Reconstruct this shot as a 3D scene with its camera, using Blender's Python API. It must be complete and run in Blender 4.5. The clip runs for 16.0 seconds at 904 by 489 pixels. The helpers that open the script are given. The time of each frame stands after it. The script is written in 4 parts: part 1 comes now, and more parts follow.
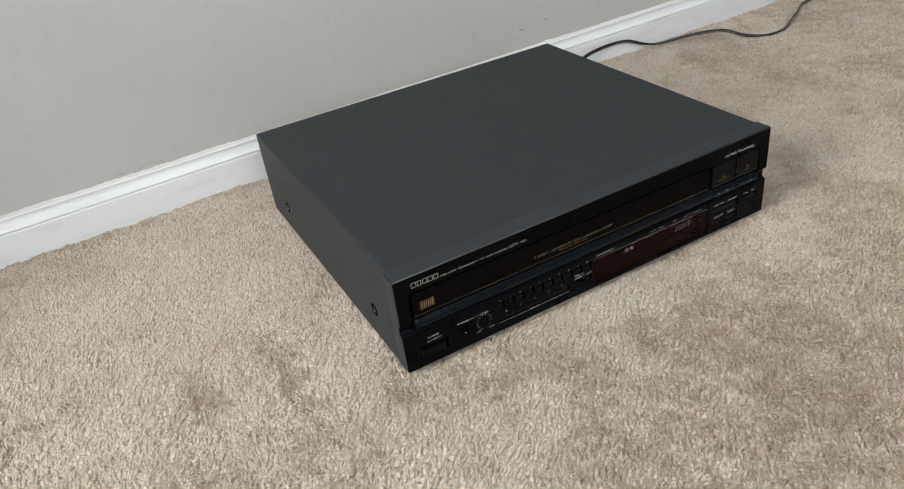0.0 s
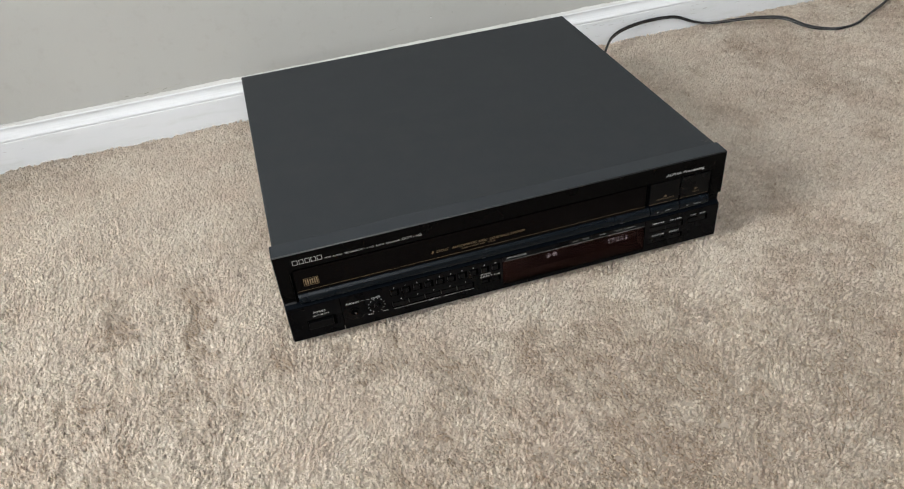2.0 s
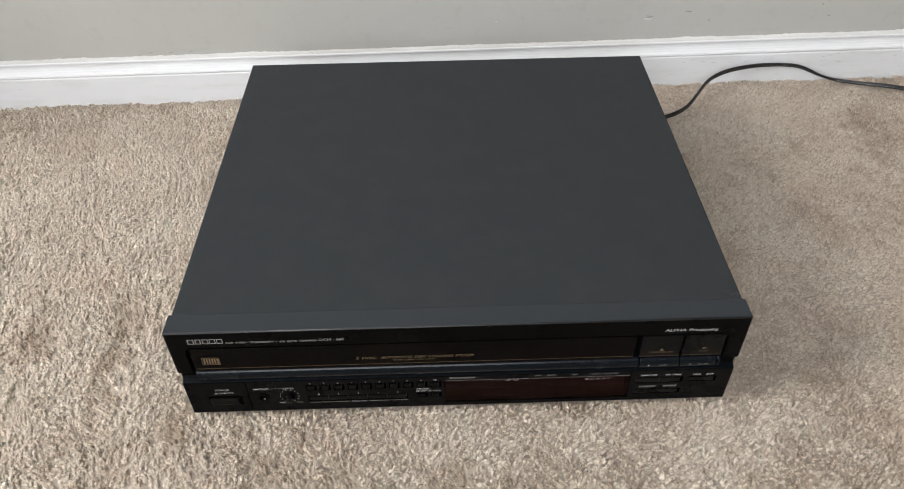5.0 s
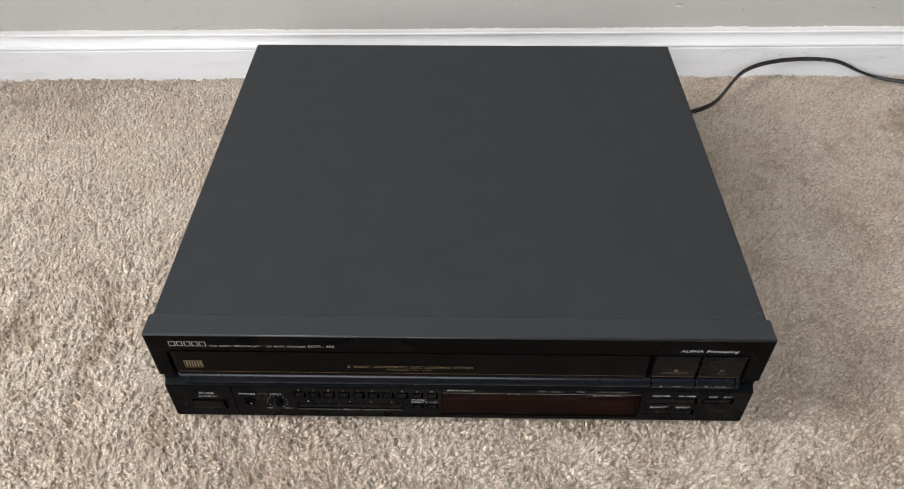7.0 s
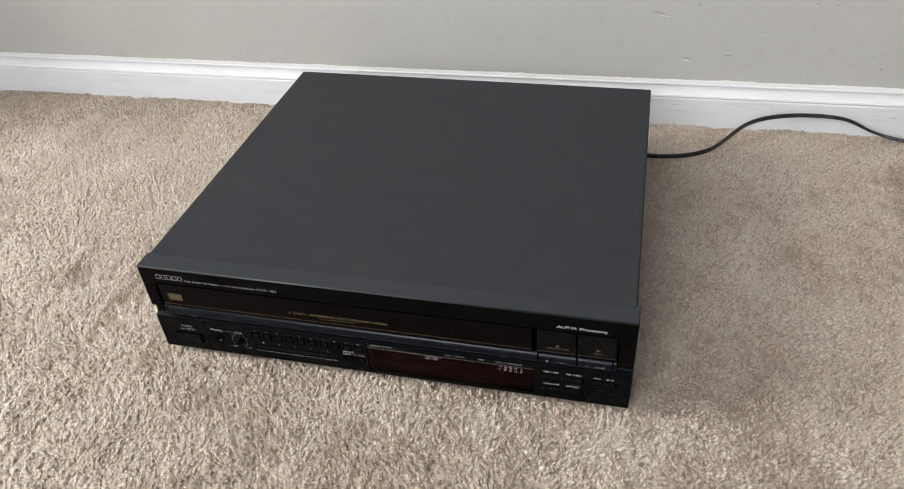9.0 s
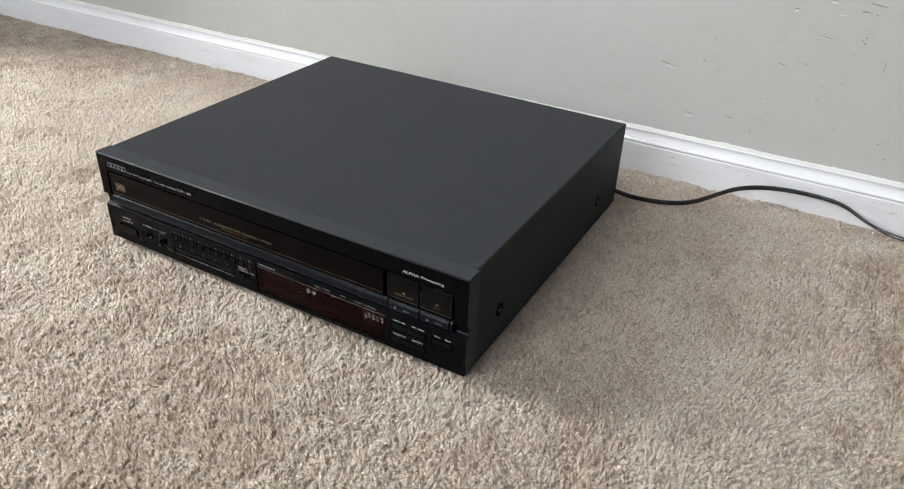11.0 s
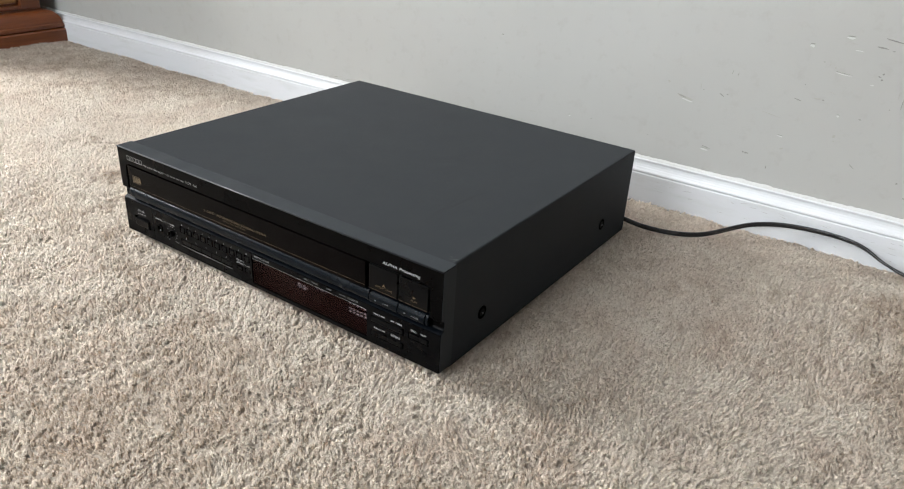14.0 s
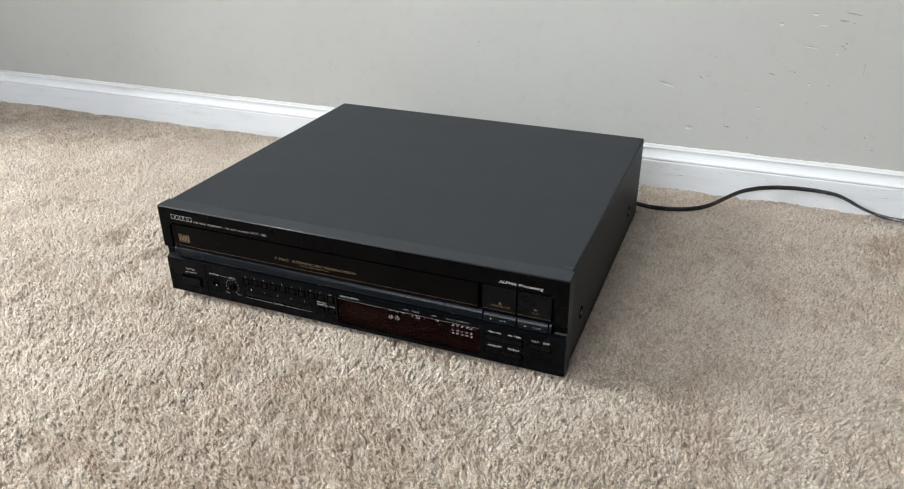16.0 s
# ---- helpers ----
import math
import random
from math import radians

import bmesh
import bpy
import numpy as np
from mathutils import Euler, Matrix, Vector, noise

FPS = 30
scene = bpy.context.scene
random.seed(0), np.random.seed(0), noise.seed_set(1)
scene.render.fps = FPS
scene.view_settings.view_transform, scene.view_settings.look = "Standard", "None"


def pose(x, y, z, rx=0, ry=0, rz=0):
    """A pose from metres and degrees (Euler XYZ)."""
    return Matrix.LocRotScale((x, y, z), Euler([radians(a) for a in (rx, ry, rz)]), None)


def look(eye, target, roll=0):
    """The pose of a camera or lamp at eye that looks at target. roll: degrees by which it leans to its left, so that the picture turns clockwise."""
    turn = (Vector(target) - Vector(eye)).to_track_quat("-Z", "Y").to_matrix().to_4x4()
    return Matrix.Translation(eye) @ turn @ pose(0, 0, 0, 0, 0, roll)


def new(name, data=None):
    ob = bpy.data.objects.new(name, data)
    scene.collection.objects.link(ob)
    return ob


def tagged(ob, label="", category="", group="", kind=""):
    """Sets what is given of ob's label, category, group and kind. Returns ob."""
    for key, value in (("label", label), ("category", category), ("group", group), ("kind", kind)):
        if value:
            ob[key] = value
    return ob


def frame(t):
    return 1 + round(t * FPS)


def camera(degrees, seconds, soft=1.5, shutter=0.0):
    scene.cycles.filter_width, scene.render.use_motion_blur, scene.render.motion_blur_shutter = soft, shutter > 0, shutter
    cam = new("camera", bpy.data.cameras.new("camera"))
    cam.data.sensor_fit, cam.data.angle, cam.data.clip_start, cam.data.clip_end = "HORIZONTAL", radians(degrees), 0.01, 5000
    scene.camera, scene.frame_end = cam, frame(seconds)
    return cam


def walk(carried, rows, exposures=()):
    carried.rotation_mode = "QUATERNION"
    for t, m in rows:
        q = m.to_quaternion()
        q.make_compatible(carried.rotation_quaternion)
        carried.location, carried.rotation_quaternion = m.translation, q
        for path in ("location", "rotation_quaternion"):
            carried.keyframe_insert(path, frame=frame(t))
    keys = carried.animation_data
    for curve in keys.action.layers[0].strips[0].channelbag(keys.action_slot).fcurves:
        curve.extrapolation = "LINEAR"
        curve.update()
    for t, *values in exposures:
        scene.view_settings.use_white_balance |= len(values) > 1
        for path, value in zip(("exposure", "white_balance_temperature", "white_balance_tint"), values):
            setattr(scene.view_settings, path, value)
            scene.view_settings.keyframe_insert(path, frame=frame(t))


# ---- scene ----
cam = camera(61.52, 16.0, soft=1.08)
PATH = [
    (0, -0.3852, -0.48302, 0.45906, 57.199, 6.642, -29.439),
    (0.5, -0.31473, -0.50185, 0.47, 55.765, 6.24, -25.734),
    (1, -0.25687, -0.51909, 0.48014, 54.433, 5.785, -22.387),
    (1.5, -0.21468, -0.52936, 0.48297, 53.404, 5.111, -19.372),
    (2, -0.18451, -0.53353, 0.49102, 52.5783, 4.49427, -16.6487),
    (2.5, -0.15846, -0.52611, 0.50716, 52.2312, 4.25877, -14.4245),
    (3, -0.12019, -0.50174, 0.51764, 51.773, 3.63797, -11.7928),
    (3.5, -0.07637, -0.46699, 0.5259, 51.009, 2.6, -8.686),
    (4, -0.03851, -0.43086, 0.52976, 49.839, 1.829, -5.551),
    (6.5, 0.00021, -0.32486, 0.51499, 45.096, 0.107, 0.536),
    (7, 0.0037, -0.32494, 0.51227, 45.544, 0.259, 0.985),
    (7.5, 0.01076, -0.33203, 0.51072, 46.392, 0.989, 2.129),
    (8, 0.0513, -0.3679, 0.5277, 47.334, 2.197, 4.732),
    (8.5, 0.12203, -0.4044, 0.5281, 49.359, 3.187, 8.451),
    (9, 0.19507, -0.43176, 0.5188, 51.63, 3.27, 13.135),
    (9.5, 0.2603, -0.44629, 0.50234, 53.655, 2.331, 17.56),
    (10, 0.32916, -0.44991, 0.47912, 55.468, 1.138, 21.968),
    (12.5, 0.50743, -0.42624, 0.40298, 62.553, -4.887, 35.527),
    (13, 0.50949, -0.42949, 0.39687, 63.563, -4.097, 35.764),
    (13.5, 0.51373, -0.43216, 0.39405, 63.792, -3.352, 35.827),
    (14, 0.5127, -0.43526, 0.39532, 63.218, -3.046, 35.193),
    (14.5, 0.49576, -0.44555, 0.40266, 62.846, -2.673, 33.656),
    (15, 0.44928, -0.47105, 0.41394, 62.495, -1.958, 30.795),
    (15.5, 0.38939, -0.50916, 0.42248, 62.463, -0.825, 26.708),
    (16, 0.33178, -0.54794, 0.42202, 62.927, 0.265, 21.892),
]
walk(cam, [(t, pose(x, y, z, rx, ry, rz)) for t, x, y, z, rx, ry, rz in PATH],
     [(0, 0.04, 6420, 8), (1.5, 0.11, 6440, 8), (4, 0.16, 6480, 9), (6.5, 0.27, 6540, 12), (9, 0.25, 6480, 11), (10, 0.28, 6400, 10), (12.5, 0.42, 6260, 9), (16, 0.4, 6260, 8)])


# ---- world, window light, exposure ----
world = bpy.data.worlds.new("world")
scene.world = world
world.use_nodes = True
wn = world.node_tree
sky = wn.nodes.new("ShaderNodeTexSky")
sky.sky_type, sky.sun_disc = "NISHITA", False
sky.sun_elevation, sky.sun_rotation = radians(40), radians(200)
wn.links.new(sky.outputs[0], wn.nodes["Background"].inputs[0])
wn.nodes["Background"].inputs[1].default_value = 0.1


def window_lamp(name, m, wide, high, watts, colour):
    """Daylight that comes in through a window's opening."""
    lamp = bpy.data.lights.new(name, "AREA")
    lamp.shape, lamp.size, lamp.size_y = "RECTANGLE", wide, high
    lamp.energy, lamp.color = watts, colour
    ob = new(name, lamp)
    ob.matrix_world = m
    return ob


WEST, EAST, SOUTH, CEIL = -2.7, 4.4, -2.7, 2.44
WIN_Y, WIN_Z, WIN_W, WIN_H = -0.58, 1.62, 0.85, 1.5
window_lamp("window_daylight", look((WEST - 0.05, WIN_Y, WIN_Z), (0, WIN_Y, WIN_Z)), WIN_W, WIN_H, 213, (0.985, 0.970, 0.942))
WIN2_X, WIN2_W = -0.5, 1.7
window_lamp("window_daylight", look((WIN2_X, SOUTH - 0.05, WIN_Z), (WIN2_X, 0, WIN_Z)), WIN2_W, WIN_H, 106, (0.955, 0.975, 0.985))


# ---- materials ----
def material(name, base=(0.5, 0.5, 0.5), rough=0.5, metal=0.0, spec=0.5):
    m = bpy.data.materials.new(name)
    m.use_nodes = True
    b = m.node_tree.nodes["Principled BSDF"]
    b.inputs["Base Color"].default_value = (*base, 1)
    b.inputs["Roughness"].default_value = rough
    b.inputs["Metallic"].default_value = metal
    b.inputs["Specular IOR Level"].default_value = spec
    return m


def node(m, kind, **inputs):
    n = m.node_tree.nodes.new(kind)
    for k, v in inputs.items():
        n.inputs[k.replace("_", " ")].default_value = v
    return n


def link(m, a, out, b, inp):
    m.node_tree.links.new(a.outputs[out], b.inputs[inp])


def coords(m, stretch=(1, 1, 1)):
    """Object coordinates, in metres."""
    tc = node(m, "ShaderNodeTexCoord")
    mp = node(m, "ShaderNodeMapping", Scale=stretch)
    link(m, tc, "Object", mp, "Vector")
    return mp


def noise_tex(m, scale, detail=3.0, rough=0.55, at=None):
    n = node(m, "ShaderNodeTexNoise", Scale=scale, Detail=detail, Roughness=rough)
    link(m, at or coords(m), "Vector", n, "Vector")
    return n


def ramp(m, src, stops, out="Fac"):
    r = node(m, "ShaderNodeValToRGB")
    els = r.color_ramp.elements
    while len(els) < len(stops):
        els.new(0.5)
    for e, (p, c) in zip(els, stops):
        e.position, e.color = p, (*c, 1)
    link(m, src, out, r, "Fac")
    return r


def mix(m, a, b, fac, kind="MIX"):
    """Mix of two colour outputs (node, socket name) by a number or a (node, socket name)."""
    n = m.node_tree.nodes.new("ShaderNodeMix")
    n.data_type, n.blend_type = "RGBA", kind
    for sock, v in ((n.inputs[0], fac), (n.inputs[6], a), (n.inputs[7], b)):
        if isinstance(v, (int, float)):
            sock.default_value = v
        elif isinstance(v[0], (int, float)):
            sock.default_value = (*v, 1)
        else:
            m.node_tree.links.new(v[0].outputs[v[1]], sock)
    return n


def bump(m, src, out, strength, distance, after=None):
    b = node(m, "ShaderNodeBump", Strength=strength, Distance=distance)
    link(m, src, out, b, "Height")
    if after:
        link(m, after, "Normal", b, "Normal")
    return b


def finish(m, colour=None, rough=None, normal=None):
    b = m.node_tree.nodes["Principled BSDF"]
    for v, k in ((colour, "Base Color"), (rough, "Roughness"), (normal, "Normal")):
        if v:
            m.node_tree.links.new(v[0].outputs[v[1]], b.inputs[k])
    return m


def carpet_material(name, depth=1.0, nap_shade=None):
    """Beige nylon yarn: random patches of tone, single yarns, and some light that comes through the fibres."""
    m = material(name, rough=0.5, spec=0.8)
    patches = noise_tex(m, 7.0, 4.0)
    tone = ramp(m, patches, [(0.32, (0.690, 0.609, 0.524)), (0.5, (0.726, 0.655, 0.570)), (0.70, (0.752, 0.690, 0.608))])
    blotch = noise_tex(m, 14.0, 5.0, 0.62)
    grey = ramp(m, blotch, [(0.36, (0.672, 0.582, 0.498)), (0.5, (0.726, 0.655, 0.575)), (0.64, (0.778, 0.720, 0.640))])
    yarn = noise_tex(m, 300.0, 2.0)
    yarn_tone = ramp(m, yarn, [(0.3, (0.95, 0.945, 0.94)), (0.7, (1.04, 1.04, 1.04))])
    geo = node(m, "ShaderNodeNewGeometry")
    isle = ramp(m, geo, [(0.0, (0.83, 0.80, 0.78)), (0.5, (0.98, 0.975, 0.97)), (1.0, (1.11, 1.115, 1.12))], "Random Per Island")
    c = mix(m, (tone, "Color"), (grey, "Color"), 0.55)
    c = mix(m, (c, 2), (yarn_tone, "Color"), 1.0, "MULTIPLY")
    c = mix(m, (c, 2), (isle, "Color"), 1.0, "MULTIPLY")
    if nap_shade:
        # light and shade of the nap put into the colour: dark browner, light paler
        nap_attr = node(m, "ShaderNodeAttribute")
        nap_attr.attribute_name = nap_shade
        nap_ramp = ramp(m, nap_attr, [(0.0, (1.14, 1.16, 1.185)), (0.4, (0.97, 0.955, 0.94)), (1.0, (0.69, 0.63, 0.57))], "Fac")
        c = mix(m, (c, 2), (nap_ramp, "Color"), 1.0, "MULTIPLY")
    # flat carpet without tufts: the pile's own shade is put in as darker colour
    if depth < 1:
        c = mix(m, (c, 2), (depth, depth * 0.98, depth * 0.96), 1.0, "MULTIPLY")
    fibre = noise_tex(m, 1300.0 if depth == 1 else 330.0, 2.0)
    # normals bent upwards to even out the shade on the yarn ends, as loose fibres would
    tilt = node(m, "ShaderNodeVectorMath")
    tilt.operation = "MULTIPLY_ADD"
    tilt.inputs[1].default_value, tilt.inputs[2].default_value = (0.30, 0.30, 0.30), (0.0, 0.0, 0.70)
    link(m, geo, "Normal", tilt, 0)
    fuzz = node(m, "ShaderNodeVectorMath")
    fuzz.operation = "NORMALIZE"
    link(m, tilt, 0, fuzz, 0)
    b = bump(m, fibre, "Fac", 0.5 if depth == 1 else 0.8, 0.0008 if depth == 1 else 0.004)
    link(m, fuzz, 0, b, "Normal")
    finish(m, (c, 2), None, (b, "Normal"))
    soft = node(m, "ShaderNodeBsdfTranslucent")
    m.node_tree.links.new(c.outputs[2], soft.inputs["Color"])
    both = node(m, "ShaderNodeMixShader")
    both.inputs[0].default_value = 0.62
    link(m, m.node_tree.nodes["Principled BSDF"], 0, both, 1)
    link(m, soft, 0, both, 2)
    m.node_tree.links.new(both.outputs[0], m.node_tree.nodes["Material Output"].inputs[0])
    return m


def paint_material(name, base, stain, rough, relief, scale=260.0):
    m = material(name, rough=rough, spec=0.4)
    big = noise_tex(m, 3.2, 4.0)
    c = ramp(m, big, [(0.35, stain), (0.62, base)])
    small = noise_tex(m, 45.0, 5.0, 0.65)
    spots = ramp(m, small, [(0.28, (0.93, 0.925, 0.91)), (0.45, (1, 1, 1))])
    c2 = mix(m, (c, "Color"), (spots, "Color"), 1.0, "MULTIPLY")
    stipple = noise_tex(m, scale, 3.0)
    wavy = noise_tex(m, 14.0, 2.0)
    b = bump(m, wavy, "Fac", 0.07, 0.006)
    b = bump(m, stipple, "Fac", relief, 0.0012, b)
    rg = ramp(m, small, [(0.3, (rough + 0.08,) * 3), (0.7, (rough - 0.05,) * 3)])
    return finish(m, (c2, 2), (rg, "Color"), (b, "Normal"))


def trim_material(name):
    m = material(name, rough=0.52, spec=0.3)
    long = noise_tex(m, 1.0, 5.0, 0.6, coords(m, (14, 60, 90)))
    c = ramp(m, long, [(0.24, (0.354, 0.353, 0.346)), (0.33, (0.406, 0.412, 0.417)), (0.5, (0.437, 0.445, 0.459))])
    fine = noise_tex(m, 180.0, 3.0)
    b = bump(m, fine, "Fac", 0.12, 0.0006)
    b = bump(m, long, "Fac", 0.2, 0.0008, b)
    return finish(m, (c, "Color"), None, (b, "Normal"))


def vinyl_material(name):
    """Matt black coated sheet steel with a fine leather grain and dull rub marks."""
    m = material(name, (0.03, 0.03, 0.031), 0.48, 0.0, 0.04)
    grain = noise_tex(m, 1900.0, 2.0)
    b = bump(m, grain, "Fac", 0.35, 0.00025)
    wear = noise_tex(m, 11.0, 5.0, 0.6)
    r = ramp(m, wear, [(0.3, (0.43,) * 3), (0.7, (0.47,) * 3)])
    dust = ramp(m, noise_tex(m, 40.0, 6.0, 0.7), [(0.45, (0.0209, 0.0231, 0.0255)), (0.8, (0.0245, 0.0264, 0.0285))])
    return finish(m, (dust, "Color"), (r, "Color"), (b, "Normal"))


def plastic_material(name, base, rough, spec=0.5, grain=0.15):
    m = material(name, base, rough, 0.0, spec)
    n = noise_tex(m, 1200.0, 2.0)
    b = bump(m, n, "Fac", grain, 0.0002)
    smear = noise_tex(m, 30.0, 4.0)
    r = ramp(m, smear, [(0.3, (max(rough - 0.04, 0.03),) * 3), (0.7, (rough + 0.06,) * 3)])
    return finish(m, None, (r, "Color"), (b, "Normal"))


def smoked_glass_material(name):
    m = bpy.data.materials.new(name)
    m.use_nodes = True
    nt = m.node_tree
    nt.nodes.remove(nt.nodes["Principled BSDF"])
    clear = node(m, "ShaderNodeBsdfTransparent", Color=(0.30, 0.21, 0.21, 1))
    shine = node(m, "ShaderNodeBsdfGlossy", Color=(0.52, 0.36, 0.36, 1), Roughness=0.03)
    face = node(m, "ShaderNodeLayerWeight", Blend=0.5)
    steep = node(m, "ShaderNodeMath")
    steep.operation = "POWER"
    steep.inputs[1].default_value = 4.0
    link(m, face, "Facing", steep, 0)
    gloss = node(m, "ShaderNodeMath")
    gloss.operation = "MULTIPLY_ADD"
    gloss.inputs[1].default_value, gloss.inputs[2].default_value = 0.6, 0.03
    link(m, steep, 0, gloss, 0)
    mx = node(m, "ShaderNodeMixShader")
    link(m, gloss, 0, mx, 0)
    link(m, clear, 0, mx, 1)
    link(m, shine, 0, mx, 2)
    nt.links.new(mx.outputs[0], nt.nodes["Material Output"].inputs[0])
    return m


def wood_material(name, dark, light, rough):
    m = material(name, rough=rough)
    at = coords(m, (30, 2.2, 30))
    g = noise_tex(m, 1.6, 6.0, 0.6, at)
    fine = noise_tex(m, 9.0, 4.0, 0.6, at)
    c = ramp(m, g, [(0.3, dark), (0.7, light)])
    f = ramp(m, fine, [(0.3, (0.7, 0.65, 0.6)), (0.6, (1, 1, 1))])
    c = mix(m, (c, "Color"), (f, "Color"), 1.0, "MULTIPLY")
    b = bump(m, fine, "Fac", 0.1, 0.0006)
    return finish(m, (c, 2), None, (b, "Normal"))


def glow_material(name, colour, strength):
    m = bpy.data.materials.new(name)
    m.use_nodes = True
    nt = m.node_tree
    nt.nodes.remove(nt.nodes["Principled BSDF"])
    e = node(m, "ShaderNodeEmission", Color=(*colour, 1), Strength=strength)
    nt.links.new(e.outputs[0], nt.nodes["Material Output"].inputs[0])
    return m


CARPET = carpet_material("carpet_pile", 1.0, "nap_shade")
FLOOR_CARPET = carpet_material("carpet_of_the_room", 0.86)
WALL = paint_material("wall_paint", (0.288, 0.286, 0.274), (0.274, 0.270, 0.258), 0.42, 0.11)
CEILING = paint_material("ceiling_paint", (0.704, 0.704, 0.695), (0.678, 0.678, 0.669), 0.8, 0.4)
TRIM = trim_material("white_trim_paint")
CAULK = paint_material("caulk", (0.415, 0.415, 0.412), (0.350, 0.346, 0.335), 0.5, 0.6, 500.0)
VINYL = vinyl_material("black_coated_steel")
BEZEL = plastic_material("black_plastic", (0.0012, 0.0011, 0.0011), 0.28, 0.044)
# lighter copy of the frame's black, for the faces that catch light
CAP = plastic_material("lit_black_plastic", (0.0206, 0.0234, 0.0266), 0.46, 0.1, 0.05)
# lighter than the frame's black: the edge highlight is put into the colour
EDGE = material("black_edge_highlight", (0.016, 0.017, 0.019), 0.40, 0.0, 0.18)
PANEL = plastic_material("black_panel_plastic", (0.0012, 0.0012, 0.0014), 0.28, 0.062)
DRAWER = plastic_material("brown_black_acrylic", (0.0013, 0.0010, 0.0010), 0.18, 0.054, 0.03)
# the reflected sky's blue is put into the next two base colours
LIP = plastic_material("black_plastic_sky_tint", (0.0020, 0.0032, 0.0048), 0.24, 0.12, 0.02)
LEDGE = plastic_material("black_ledge_sky_tint", (0.0014, 0.0022, 0.0034), 0.36, 0.05, 0.02)
KEY = plastic_material("key_plastic", (0.0014, 0.0014, 0.0016), 0.28, 0.10)
# near-black that paints the shade in gaps and recesses
SLOT = material("recess_shade", (0.0008, 0.0008, 0.0008), 0.8, 0, 0.0)
RUBBER = plastic_material("rubber", (0.015, 0.015, 0.015), 0.7, 0.3)
GOLD = material("gold_print", (0.085, 0.058, 0.029), 0.5)
WHITE = material("grey_white_print", (0.27, 0.27, 0.27), 0.5)
DIM = material("dim_print", (0.15, 0.15, 0.15), 0.5)
SILVER = material("silver_print", (0.18, 0.18, 0.175), 0.45)
GLASS = smoked_glass_material("smoked_red_glass")
CAVITY = plastic_material("display_backing", (0.012, 0.002, 0.002), 0.7, 0.0)
GLOW = glow_material("display_glow", (0.58, 0.95, 1.0), 8.0)
STEEL = material("screw_steel", (0.35, 0.35, 0.36), 0.35, 1.0)
CORD = plastic_material("cord_jacket", (0.010, 0.010, 0.011), 0.24)
WOOD = wood_material("red_brown_wood", (0.075, 0.019, 0.005), (0.19, 0.055, 0.015), 0.3)
PANEL_WOOD = wood_material("golden_wood", (0.200, 0.090, 0.024), (0.275, 0.135, 0.040), 0.35)
SCUFF = material("scuff_grey", (0.162, 0.158, 0.146), 0.7)
FAINT = material("scuff_faint", (0.251, 0.243, 0.223), 0.55)
CHIP = material("chip_white", (0.375, 0.372, 0.360), 0.6)
SMEAR = material("rub_smear", (0.0216, 0.0231, 0.0248), 0.50, 0, 0.045)
RUB = material("rub_mark", (0.008, 0.008, 0.009), 0.6)


# ---- mesh helpers ----
def put(name, bm, mat, parent=None, label="", smooth=False, m=None):
    bmesh.ops.recalc_face_normals(bm, faces=bm.faces)
    me = bpy.data.meshes.new(name)
    bm.to_mesh(me)
    bm.free()
    if smooth:
        for p in me.polygons:
            p.use_smooth = True
    me.materials.append(mat)
    ob = new(name, me)
    if parent:
        ob.parent = parent
    if m:
        ob.matrix_basis = m
    if label:
        tagged(ob, label)
    return ob


def part(name, bm, mat, parent, label="", smooth=False, m=None):
    return put(name, bm, mat, parent, label, smooth, m)


def block(lo, hi, bevel=0.0, seg=2, bm=None):
    bm = bm or bmesh.new()
    g = bmesh.ops.create_cube(bm, size=1)
    for v in g["verts"]:
        v.co = Vector([lo[i] + (v.co[i] + 0.5) * (hi[i] - lo[i]) for i in range(3)])
    if bevel:
        es = list({e for v in g["verts"] for e in v.link_edges})
        bmesh.ops.bevel(bm, geom=es, offset=bevel, segments=seg, affect="EDGES", profile=0.6)
    return bm


def prism(points, axis, a, b, bevel=0.0, bm=None):
    """A closed outline, pushed along an axis from a to b. axis 'x': outline in (y, z); 'y': outline in (x, z)."""
    bm = bm or bmesh.new()

    def at(p, d):
        return (d, p[0], p[1]) if axis == "x" else (p[0], d, p[1])
    lo = [bm.verts.new(at(p, a)) for p in points]
    hi = [bm.verts.new(at(p, b)) for p in points]
    n = len(points)
    fs = [bm.faces.new(lo), bm.faces.new(hi[::-1])]
    fs += [bm.faces.new((lo[i], lo[(i + 1) % n], hi[(i + 1) % n], hi[i])) for i in range(n)]
    if bevel:
        rim = [e for f in fs[:2] for e in f.edges]
        bmesh.ops.bevel(bm, geom=rim, offset=bevel, segments=2, affect="EDGES", profile=0.6)
    return bm


def disc(cx, cz, r, y0, y1, seg=24, bm=None, bevel=0.0):
    pts = [(cx + r * math.cos(2 * math.pi * i / seg), cz + r * math.sin(2 * math.pi * i / seg)) for i in range(seg)]
    return prism(pts, "y", y0, y1, bevel, bm)


